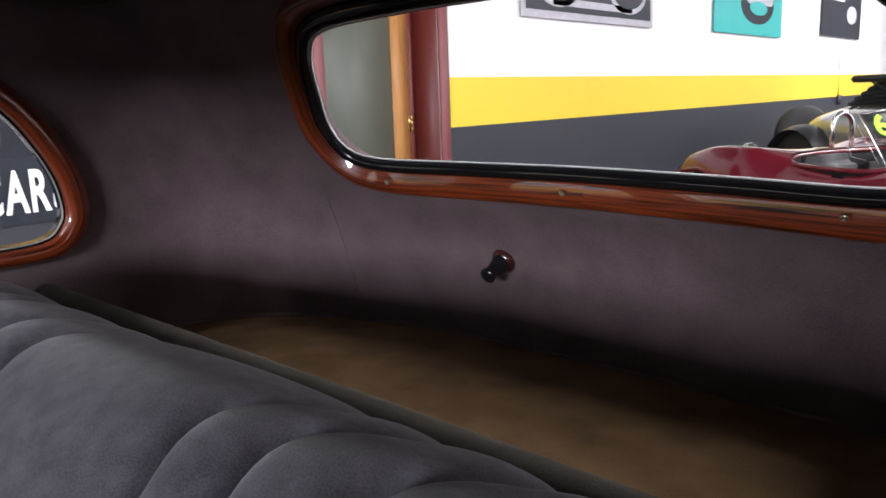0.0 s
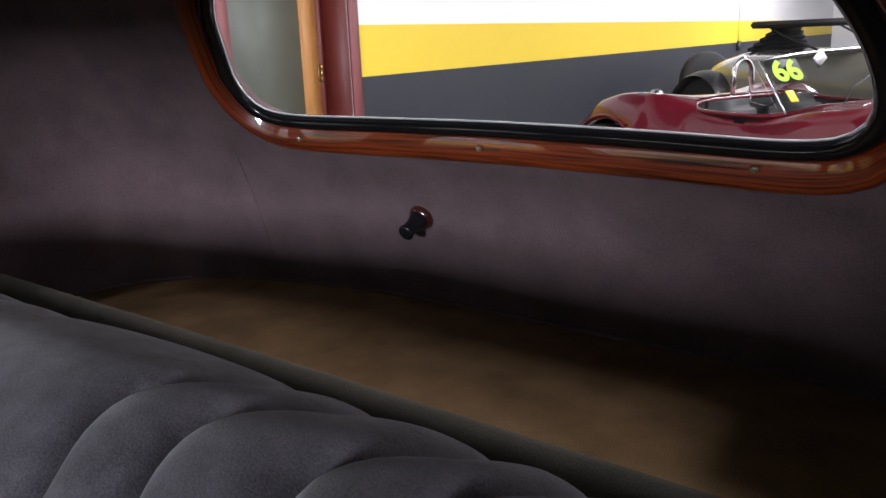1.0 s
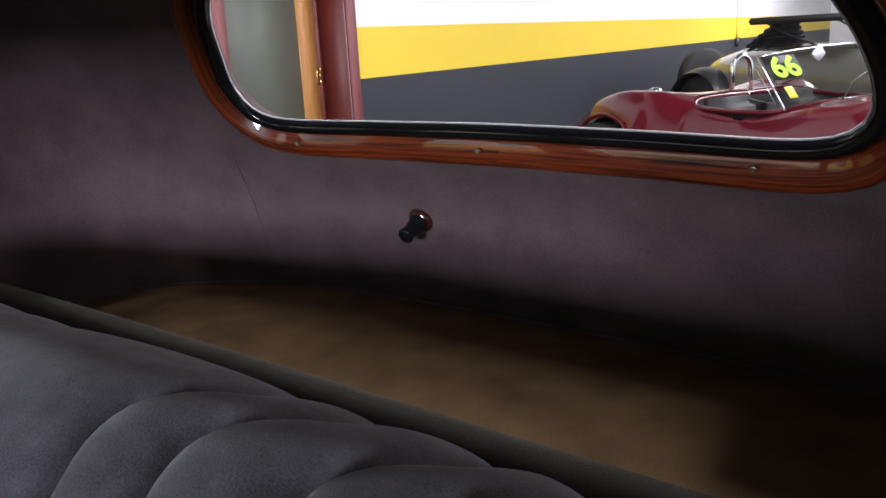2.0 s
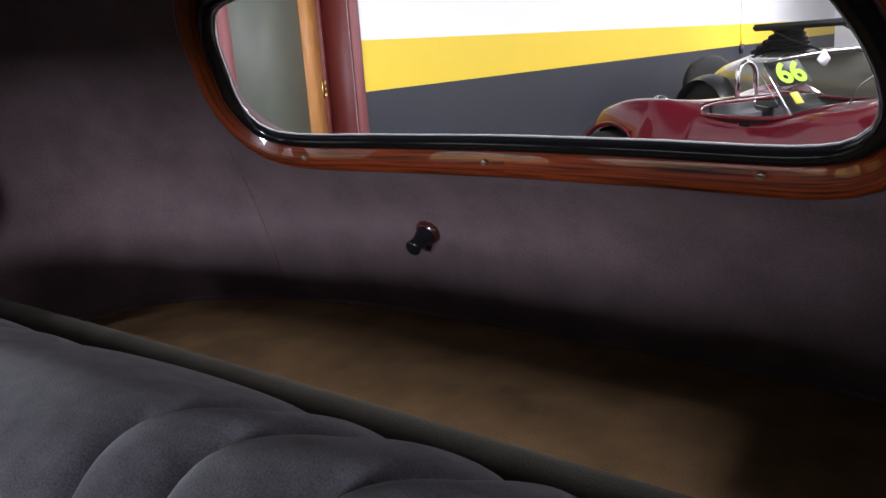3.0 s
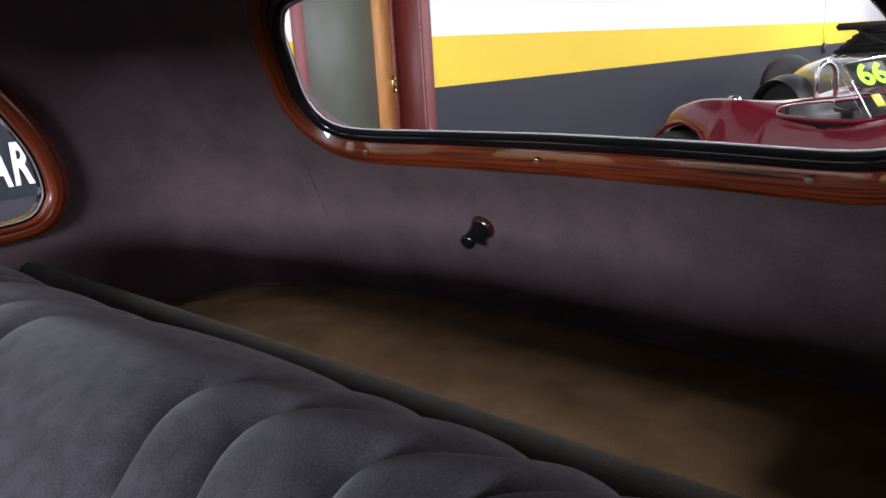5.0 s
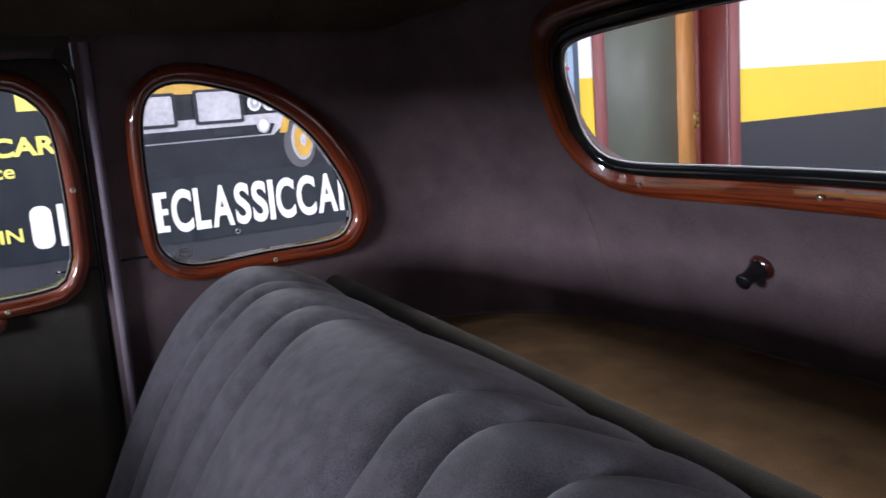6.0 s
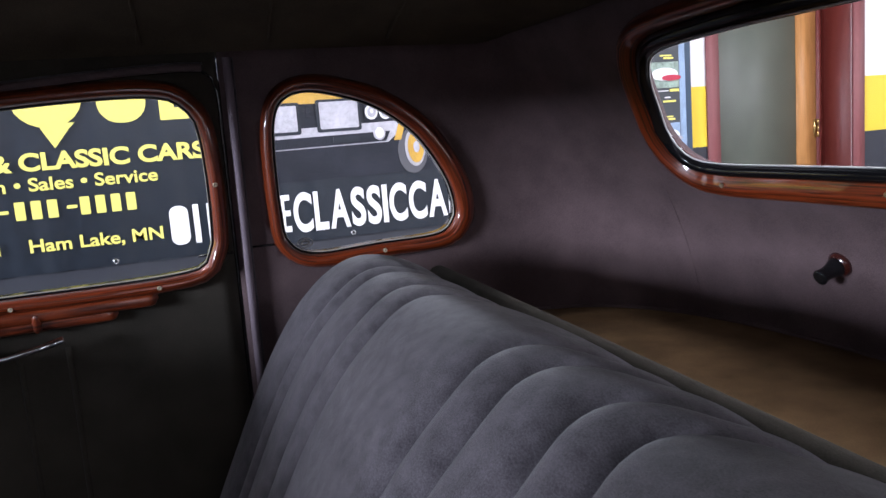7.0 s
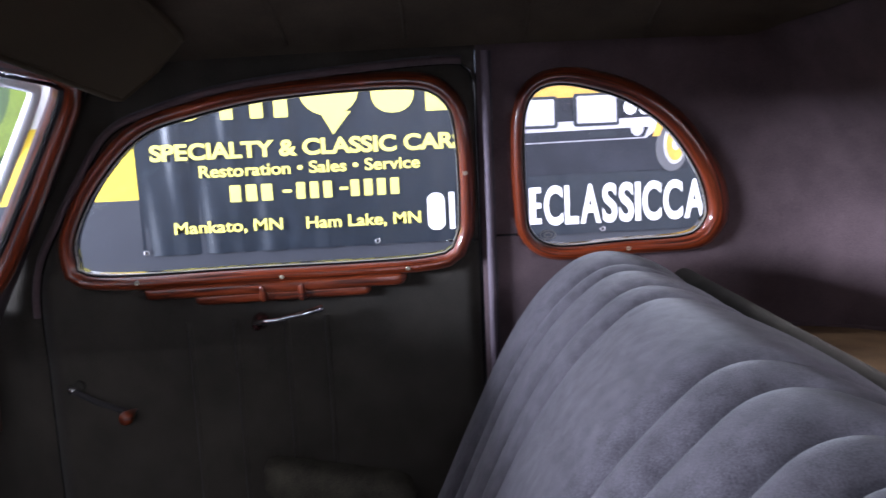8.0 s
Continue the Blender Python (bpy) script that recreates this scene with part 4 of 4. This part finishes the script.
leaf = part("leaf", box_bm((X1 - 0.022, 3.492, 0.005), (X1 + 0.022, 3.622, DOOR_TOP - 0.005), 0.003), M_OAK, room_door, "oak stile of the leaf")
part("stile", box_bm((X1 - 0.022, 2.777, 0.005), (X1 + 0.022, 2.88, DOOR_TOP - 0.005), 0.003), M_OAK, room_door)
part("rail", box_bm((X1 - 0.022, 2.882, 0.005), (X1 + 0.022, 3.490, 0.25), 0.003), M_OAK, room_door)
part("rail", box_bm((X1 - 0.022, 2.882, DOOR_TOP - 0.12), (X1 + 0.022, 3.490, DOOR_TOP - 0.005), 0.003), M_OAK, room_door)
part("frosted_pane", box_bm((X1 - 0.004, 2.878, 0.246), (X1 + 0.004, 3.494, DOOR_TOP - 0.118)), M_FROST, room_door)
for z in (0.25, 1.045, 1.85):
    hinge = part("hinge", box_bm((X1 + 0.022, 3.600, z - 0.05), (X1 + 0.026, 3.6215, z + 0.05), 0.001), M_BRASS, room_door)
    for k in range(3):
        link("knuckle", tube([(X1 + 0.036, 3.618, z - 0.05 + 0.034 * k), (X1 + 0.036, 3.618, z - 0.020 + 0.034 * k)], 0.007), M_BRASS, hinge)
slab("wall_beyond", (X1 - 0.6, 2.5, 0), (X1 - 0.55, 3.9, CEIL), M_WHITE, "plain wall behind the room door")

# framed notice board by the door
board = thing("notice_board", "blue-framed slate board with small printed car pictures", "notice board")
flat("frame_edge", rect(2.10 + 0.06, 0.86, 2.592, 2.05), 0.030, M_BLUE, board)
flat("border", rect(2.19, 0.90, 2.556, 2.01), 0.034, M_LIGHTBLUE, board)
flat("panel", rect(2.20, 0.92, 2.518, 1.99), 0.038, M_SLATE, board, "dark slate panel")
for k, z in enumerate((0.96, 1.245, 1.531, 1.817)):
    high = M_PRINT_PHOTO if k % 2 else M_LIGHTBLUE
    flat("photo", rect(2.24, z + 0.062, 2.512, z + 0.182, 0.004), 0.042, high, board)
    flat("print", oval(2.43, z + 0.125, 0.075, 0.030), 0.046, M_PRINT_WHITE, board)
    flat("print", oval(2.465, z + 0.108, 0.055, 0.014), 0.050, M_PRINT_RED if high is M_PRINT_PHOTO else M_PRINT_SILVER, board)
    flat("print", rect(2.43, z + 0.195, 2.485, z + 0.204), 0.042, M_PALE_YELLOW, board)
    flat("print", rect(2.41, z + 0.208, 2.475, z + 0.215), 0.042, M_PALE_YELLOW, board)
    flat("print", rect(2.46, z + 0.043, 2.512, z + 0.056), 0.042, M_PALE_YELLOW, board)
    flat("print", rect(2.38, z + 0.046, 2.452, z + 0.050), 0.042, M_PRINT_WHITE, board)
    flat("print", rect(2.43, z + 0.014, 2.462, z + 0.020), 0.042, M_PRINT_WHITE, board)
    flat("print", rect(2.42, z - 0.006, 2.492, z + 0.003), 0.042, M_PALE_YELLOW, board)


# posters
def poster(y0, y1, z0, z1, back, label, rim_m):
    ob = thing("poster", label, "poster", group="posters on the wall")
    flat("border", rect(y0, z0, y1, z1), 0.022, rim_m, ob)
    d = 0.05 if rim_m is not back else 0.0
    flat("print", rect(y0 + d, z0 + d, y1 - d, z1 - d), 0.026, back, ob)
    return ob


p1 = poster(4.48, 6.37, 1.69, 2.60, M_VINYL, "framed dark poster of a silver car's front", M_PRINT_SILVER)
for cy in (4.92, 5.93):
    flat("print", oval(cy, 1.93, 0.30, 0.16), 0.030, M_PRINT_SILVER, p1)
    flat("print", oval(cy, 1.94, 0.26, 0.13), 0.034, M_VINYL, p1)
    flat("print", oval(cy, 1.96, 0.20, 0.09), 0.038, M_PRINT_GREY, p1)
flat("print", rect(4.85, 1.78, 6.0, 1.83, 0.02), 0.030, M_PRINT_SILVER, p1)
for k in range(6):
    flat("print", rect(5.10, 1.90 + 0.045 * k, 5.75, 1.915 + 0.045 * k), 0.030, M_PRINT_SILVER, p1)
p2 = poster(7.65, 9.57, 1.71, 2.9, M_PRINT_TEAL, "teal poster with a red and white car", M_PRINT_TEAL)
flat("print", oval(8.8, 2.02, 0.48, 0.20), 0.030, M_VINYL, p2)
flat("print", rect(8.45, 2.02, 9.25, 2.42, 0.08), 0.034, M_PRINT_SILVER, p2)
flat("print", rect(9.05, 2.10, 9.45, 2.50, 0.08), 0.038, M_PRINT_RED, p2)
flat("print", oval(8.8, 1.98, 0.26, 0.07), 0.038, M_PRINT_TEAL, p2)
p3 = poster(11.1, 13.0, 1.79, 2.95, M_PRINT_GREY, "black poster with small pale print", M_PRINT_GREY)
flat("print", rect(11.5, 2.25, 12.1, 2.35), 0.030, M_PRINT_WHITE, p3)
flat("print", rect(11.4, 2.45, 12.4, 2.6), 0.030, M_PRINT_RED, p3)
flat("print", oval(12.5, 2.1, 0.25, 0.12), 0.030, M_PRINT_SILVER, p3)
sign = thing("round_sign", "round dark green sign with a lime crescent", "sign")
flat("disc", oval(-1.70, 1.50, 0.385, n=48), 0.022, M_PRINT_DARKGREEN, sign)
crescent = [(-1.70 + 0.365 * math.cos(radians(a)), 1.50 + 0.365 * math.sin(radians(a))) for a in range(-62, 21, 4)] + [(-1.72 + 0.30 * math.cos(radians(a)), 1.50 + 0.30 * math.sin(radians(a))) for a in range(20, -63, -4)]
flat("print", crescent, 0.026, M_PRINT_GREEN, sign)
conduit = thing("conduit", "thin conduit running down the wall to a small box", "conduit")
link("pipe", tube([(WALL_X + 0.012, 12.1, 1.306), (WALL_X + 0.012, 12.1, CEIL)], 0.010), M_WHITE, conduit)
link("pipe", tube([(WALL_X + 0.015, 12.1, 1.03), (WALL_X + 0.015, 12.1, 1.305)], 0.012), M_YELLOW, conduit, "yellow painted length")
part("outlet_box", box_bm((WALL_X + 0.004, 12.05, 0.90), (WALL_X + 0.05, 12.15, 1.03), 0.006), M_GREY, conduit)


# ---- parked cars ----
M_MAROON = mat("maroon_lacquer", (0.100, 0.003, 0.010), 0.45, coat=0.9, spec=0.1, vary=0.05, scale=3000)
M_GOLD = mat("gold_reflection", (0.42, 0.18, 0.02), 0.25, coat=1.0)
M_BLACK = mat("black_leather", (0.005, 0.005, 0.006), 0.6, bump=0.2, scale=300)
M_TYRE = mat("tyre_rubber", (0.018, 0.018, 0.018), 0.8, bump=0.3, scale=150)
M_TAUPE = mat("taupe_lacquer", (0.17, 0.155, 0.13), 0.2, coat=1.0)
M_BLACKPAINT = mat("black_enamel", (0.006, 0.006, 0.007), 0.5, coat=0.12)
M_CANVAS = mat("black_canvas", (0.008, 0.008, 0.009), 0.75, bump=0.4, scale=250)
M_LIME = mat("lime_marker", (0.35, 0.80, 0.02), 0.5)
M_STICKER = mat("yellow_sticker", (0.75, 0.65, 0.04), 0.5)


def wheel(parent, x, y, r, wide, m_rim):
    w = link("tyre", lathe([(r * 0.60, -wide / 2), (r * 0.9, -wide / 2), (r, -wide * 0.36), (r, wide * 0.36), (r * 0.9, wide / 2), (r * 0.60, wide / 2)], 32, Matrix.Translation((x, y, r)) @ Matrix.Rotation(radians(90), 4, "X")), M_TYRE, parent)
    link("rim", lathe([(r * 0.10, -wide * 0.45), (r * 0.3, -wide * 0.30), (r * 0.58, -wide * 0.30), (r * 0.62, -wide * 0.47), (r * 0.62, wide * 0.47), (r * 0.58, wide * 0.30), (r * 0.3, wide * 0.30), (r * 0.10, wide * 0.45)], 28, Matrix.Translation((x, y, r)) @ Matrix.Rotation(radians(90), 4, "X")), m_rim, w)


roadster = thing("roadster", "maroon open roadster with a laid-on gold reflection and chrome roll hoop", "car", Matrix.Translation((-0.11, 4.92, 0)) @ Matrix.Rotation(radians(-29.4), 4, "Z"))


def door_cut(x, y):
    """How far the sill beside the cockpit dips."""
    return 0.045 * math.exp(-((x + 0.38) / 0.40) ** 4) * max(0.0, min(1.0, (abs(y) - 0.30) / 0.22))


def body_top(x, y):
    """Height of the roadster's skin over its length x and breadth y."""
    deck = float(np.interp(x, (-2.3, -1.95, -1.4, -0.9, -0.3, 0.1, 0.6, 1.2, 1.7, 1.9), (0.34, 0.54, 0.735, 0.810, 0.775, 0.78, 0.77, 0.71, 0.56, 0.42)))
    half = float(np.interp(x, (-2.3, -2.0, -1.4, -0.98, -0.84, -0.70, -0.3, 0.4, 1.0, 1.4, 1.8, 1.9), (0.40, 0.68, 0.88, 0.84, 0.78, 0.71, 0.70, 0.72, 0.82, 0.84, 0.62, 0.36)))
    q = abs(y) * half / 0.84
    z = deck
    z += 0.070 * math.exp(-((x + 1.22) / 0.34) ** 2) * math.exp(-((q - 0.62) / 0.20) ** 2)
    z += 0.15 * math.exp(-((x - 0.85) / 0.46) ** 2) * math.exp(-((q - 0.58) / 0.18) ** 2)
    z += 0.17 * math.exp(-((x - 0.62) / 0.42) ** 2) * math.exp(-(q / 0.34) ** 4)
    z -= door_cut(x, q)
    e = abs(y) / 0.84
    z -= 0.40 * max(0.0, (e - 0.72) / 0.28) ** 2.2
    return Vector((x, math.copysign(q, y), z))


def in_cockpit(p):
    return ((p.x + 0.42) / 0.40) ** 4 + (p.y / 0.56) ** 4 < 1


def in_arch(p):
    return abs(p.y) > 0.42 and (p.x + 1.24) ** 2 + (p.z - 0.33) ** 2 < 0.365 ** 2


def skin(a, b):
    return body_top(-2.3 + 4.2 * a, -0.84 + 1.68 * b)


v_, f_ = grid(skin, 168, 84)
mid = [sum((v_[i] for i in q), Vector()) / 4 for q in f_]
outer = [q for q, c in zip(f_, mid) if not in_cockpit(c) and not in_arch(c)]
# side skirts down to the sills
n_ = 85
low = len(v_)
v_ += [Vector((v_[i * n_].x, v_[i * n_].y * 0.97, 0.22)) for i in range(169)] + [Vector((v_[i * n_ + 84].x, v_[i * n_ + 84].y * 0.97, 0.22)) for i in range(169)]
skirt = [i for i in range(168) if abs(v_[i * n_].x + 1.24) > 0.34]
outer += [(i * n_, low + i, low + i + 1, (i + 1) * n_) for i in skirt]
outer += [(i * n_ + 84, (i + 1) * n_ + 84, low + 169 + i + 1, low + 169 + i) for i in skirt]
link("body", mesh_from(v_, outer), M_MAROON, roadster)
for side in (-1, 1):
    wv, wf = grid(lambda a, b: Vector((-1.24 + 0.362 * math.cos(math.pi * a), side * (0.30 + 0.40 * b), 0.33 + 0.362 * math.sin(math.pi * a))), 24, 3)
    link("wheel_well", mesh_from(wv, wf), M_BLACK, roadster)
    lip = []
    for k in range(25):
        x, z = -1.24 + 0.367 * math.cos(math.pi * k / 24), 0.33 + 0.367 * math.sin(math.pi * k / 24)
        edge = max((body_top(x, side * (0.84 - 0.01 * i)) for i in range(50)), key=lambda p: -abs(p.z - z))
        lip.append(Vector((x, edge.y, z)))
    link("arch_lip", tube(lip, 0.016, 8), M_MAROON, roadster)


# the yellow wall's reflection in the lacquer, laid on as a gold-coloured strip
def wall_gleam(a, b):
    y = -0.34 - 0.20 * a
    return body_top(-1.66 + 0.24 * a + (0.20 - 0.04 * a) * (b - 0.5), y) + Vector((0, 0, 0.004))


gv, gf = grid(wall_gleam, 30, 4)
link("stripe", mesh_from(gv, gf), M_GOLD, roadster, "yellow wall's reflection, laid on as a gold strip")
tub = [(math.cos(2 * math.pi * k / 32), math.sin(2 * math.pi * k / 32)) for k in range(32)]
tv = []
for z, f in ((0.775, 1.0), (0.70, 0.97), (0.35, 0.92)):
    tv += [Vector((-0.42 + 0.40 * f * math.copysign(abs(c) ** 0.5, c), 0.56 * f * math.copysign(abs(d) ** 0.5, d), z - (door_cut(-0.42 + 0.40 * math.copysign(abs(c) ** 0.5, c), 0.56 * math.copysign(abs(d) ** 0.5, d)) if z > 0.6 else 0))) for c, d in tub]
tf = [(r * 32 + i, r * 32 + (i + 1) % 32, (r + 1) * 32 + (i + 1) % 32, (r + 1) * 32 + i) for r in range(2) for i in range(32)] + [tuple(range(64, 96))]
link("cockpit_trim", mesh_from(tv, tf), M_BLACK, roadster)
link("cockpit_rim", tube([p + Vector((0, 0, 0.012)) for p in tv[:32]], 0.014, 8, closed=True), M_MAROON, roadster)
for y in (-0.28, 0.28):
    part("seat", box_bm((-0.78, y - 0.22, 0.36), (-0.62, y + 0.22, 0.79), 0.06, 3), M_BLACK, roadster)
WS = [(0.01, -0.61, 0.775), (-0.20, -0.59, 1.035), (-0.20, 0.55, 1.060), (0.01, 0.60, 0.775)]
link("windscreen_frame", tube([Vector(WS[0]).lerp(Vector(WS[1]), k / 6) for k in range(7)] + [Vector(WS[1]).lerp(Vector(WS[2]), k / 10) + Vector((0, 0, 0.02 * math.sin(math.pi * k / 10))) for k in range(1, 11)] + [Vector(WS[2]).lerp(Vector(WS[3]), k / 6) for k in range(1, 7)], 0.0058, 8), M_CHROME, roadster)
glass = link("windscreen", mesh_from([Vector(p) for p in WS], [(0, 1, 2, 3)], False), M_CARGLASS, roadster)
glass.visible_shadow = False
ax = (Vector(WS[2]) - Vector(WS[1])).normalized()
rise = (Vector(WS[1]) - Vector(WS[0]))
rise = (rise - ax * rise.dot(ax)).normalized()
out_ = ax.cross(rise)
out_ = out_ if out_.x > 0 else -out_
at_ = Vector(WS[1]) + 0.006 * out_
face = Matrix(((ax.x, rise.x, out_.x, at_.x), (ax.y, rise.y, out_.y, at_.y), (ax.z, rise.z, out_.z, at_.z), (0, 0, 0, 1)))
part("sticker", box_bm((0.012, -0.160, 0.0), (0.250, -0.012, 0.002), m=face), M_BLACK, roadster)
words("66", 0.028, 0.225, -0.148, 0.122, M_LIME, roadster, m=face @ Matrix.Translation((0, 0, 0.012)), bold=0.03)
part("sticker", box_bm((0.05, -0.275, 0.0), (0.105, -0.205, 0.002), m=face), M_STICKER, roadster, "small yellow sticker")
link("roll_hoop", tube([(-0.90, -0.03, 0.70), (-0.90, -0.03, 0.925)] + [(-0.90, 0.05 - 0.08 * math.cos(math.pi * k / 8), 0.925 + 0.09 * math.sin(math.pi * k / 8)) for k in range(1, 8)] + [(-0.90, 0.13, 0.925), (-0.90, 0.13, 0.70)], 0.016, 10), M_CHROME, roadster, "chrome roll hoop")
wind = link("wind_wing", mesh_from([Vector((-0.03, -0.63, 0.80)), Vector((-0.17, -0.66, 0.83)), Vector((-0.205, -0.65, 0.965)), Vector((-0.17, -0.63, 0.985))], [(0, 1, 2, 3)], False), M_GLASS, roadster)
wind.visible_shadow = False
link("wing_rim", tube([(-0.03, -0.63, 0.80), (-0.17, -0.66, 0.83), (-0.205, -0.65, 0.965), (-0.17, -0.63, 0.985)], 0.0026, 6, closed=True), M_CHROME, wind)
link("fuel_cap", lathe([(0.045, 0), (0.045, 0.02), (0.030, 0.035), (0.008, 0.04)], 20, Matrix.Translation(body_top(-1.13, -0.44))), M_CHROME, roadster)
link("mirror", lathe([(0.048, 0), (0.048, 0.012), (0.02, 0.032), (0.004, 0.04)], 4, Matrix.Translation((-0.16, -0.17, 1.03)) @ Matrix.Rotation(radians(-90), 4, "Y")), M_TRIM, roadster)
link("wiper", tube([(0.06, -0.25, 0.80), (0.0, -0.10, 0.88), (-0.05, 0.1, 0.93)], 0.005, 6), M_BLACK, roadster)
link("side_pipe", tube([(0.3, -0.78, 0.30), (-0.9, -0.80, 0.28)], 0.05, 12), M_CHROME, roadster)
for x in (-1.33, 1.10):
    for y in (-0.68, 0.68):
        wheel(roadster, x, y, 0.32, 0.22, M_CHROME)

tourer = thing("vintage_tourer", "taupe vintage tourer with folded black canvas top", "car", Matrix.Translation((-0.75, 8.6, 0)) @ Matrix.Rotation(radians(-32), 4, "Z"))


def tourer_body(a, b):
    x = -1.5 + 3.2 * a
    half = 0.70 * (1 - abs(2 * a - 1) ** 5) ** 0.3 * float(np.interp(x, (-1.5, 0, 1.0, 1.7), (0.95, 1, 0.75, 0.55)))
    top = float(np.interp(x, (-1.5, -1.25, -0.8, 0.3, 1.0, 1.7), (0.62, 0.88, 0.985, 1.0, 0.96, 0.92)))
    ang = math.pi * b
    c, d = math.cos(ang), math.sin(ang)
    return Vector((x, half * math.copysign(abs(c) ** 0.55, c), 0.40 + (top - 0.40) * d ** 0.5))


v_, f_ = grid(tourer_body, 50, 30)
link("body", mesh_from(v_, f_), M_TAUPE, tourer)


def guard(cx, cy, r):
    """A swept mudguard over a wheel."""
    return grid(lambda a, b: Vector((cx + r * math.cos(math.pi * (1.05 - 1.1 * a)), cy + 0.16 * (2 * b - 1), 0.36 + r * math.sin(math.pi * (1.05 - 1.1 * a)) + 0.05 * (1 - (2 * b - 1) ** 2))), 26, 8)


for x in (-1.05, 1.35):
    for y in (-0.70, 0.70):
        wheel(tourer, x, y, 0.36, 0.14, M_TAUPE)
        gv, gf = guard(x, y, 0.39)
        link("mudguard", mesh_from(gv, gf), M_BLACKPAINT, tourer, "black mudguard")
link("spare_tyre", lathe([(0.22, -0.07), (0.33, -0.07), (0.37, -0.04), (0.37, 0.04), (0.33, 0.07), (0.22, 0.07)], 32, Matrix.Translation((-1.62, -0.17, 0.60)) @ Matrix.Rotation(radians(82), 4, "Y")), M_TYRE, tourer)
for k in range(5):
    z, w = 1.005 + 0.045 * k, 0.32 - 0.035 * k
    link("folded_top", tube([(-0.76 + 0.04 * k, -w - 0.10, z - 0.02), (-0.82 + 0.05 * k, -w * 0.6, z + 0.01), (-0.84 + 0.05 * k, 0, z), (-0.80 + 0.04 * k, w * 0.6, z + 0.012), (-0.7, w, z)], [0.022, 0.036, 0.030, 0.034, 0.020], 10), M_CANVAS, tourer)
top = part("folded_top", box_bm((-0.62, -0.58, 1.190), (0.60, 0.36, 1.255), 0.020, 3), M_CANVAS, tourer, "folded black canvas top")
for y in (-0.52, 0.42):
    link("hood_iron", tube([(-0.50, y, 1.235), (-0.25, y, 1.12), (0.15, y, 0.99)], 0.010, 8), M_CANVAS, top)
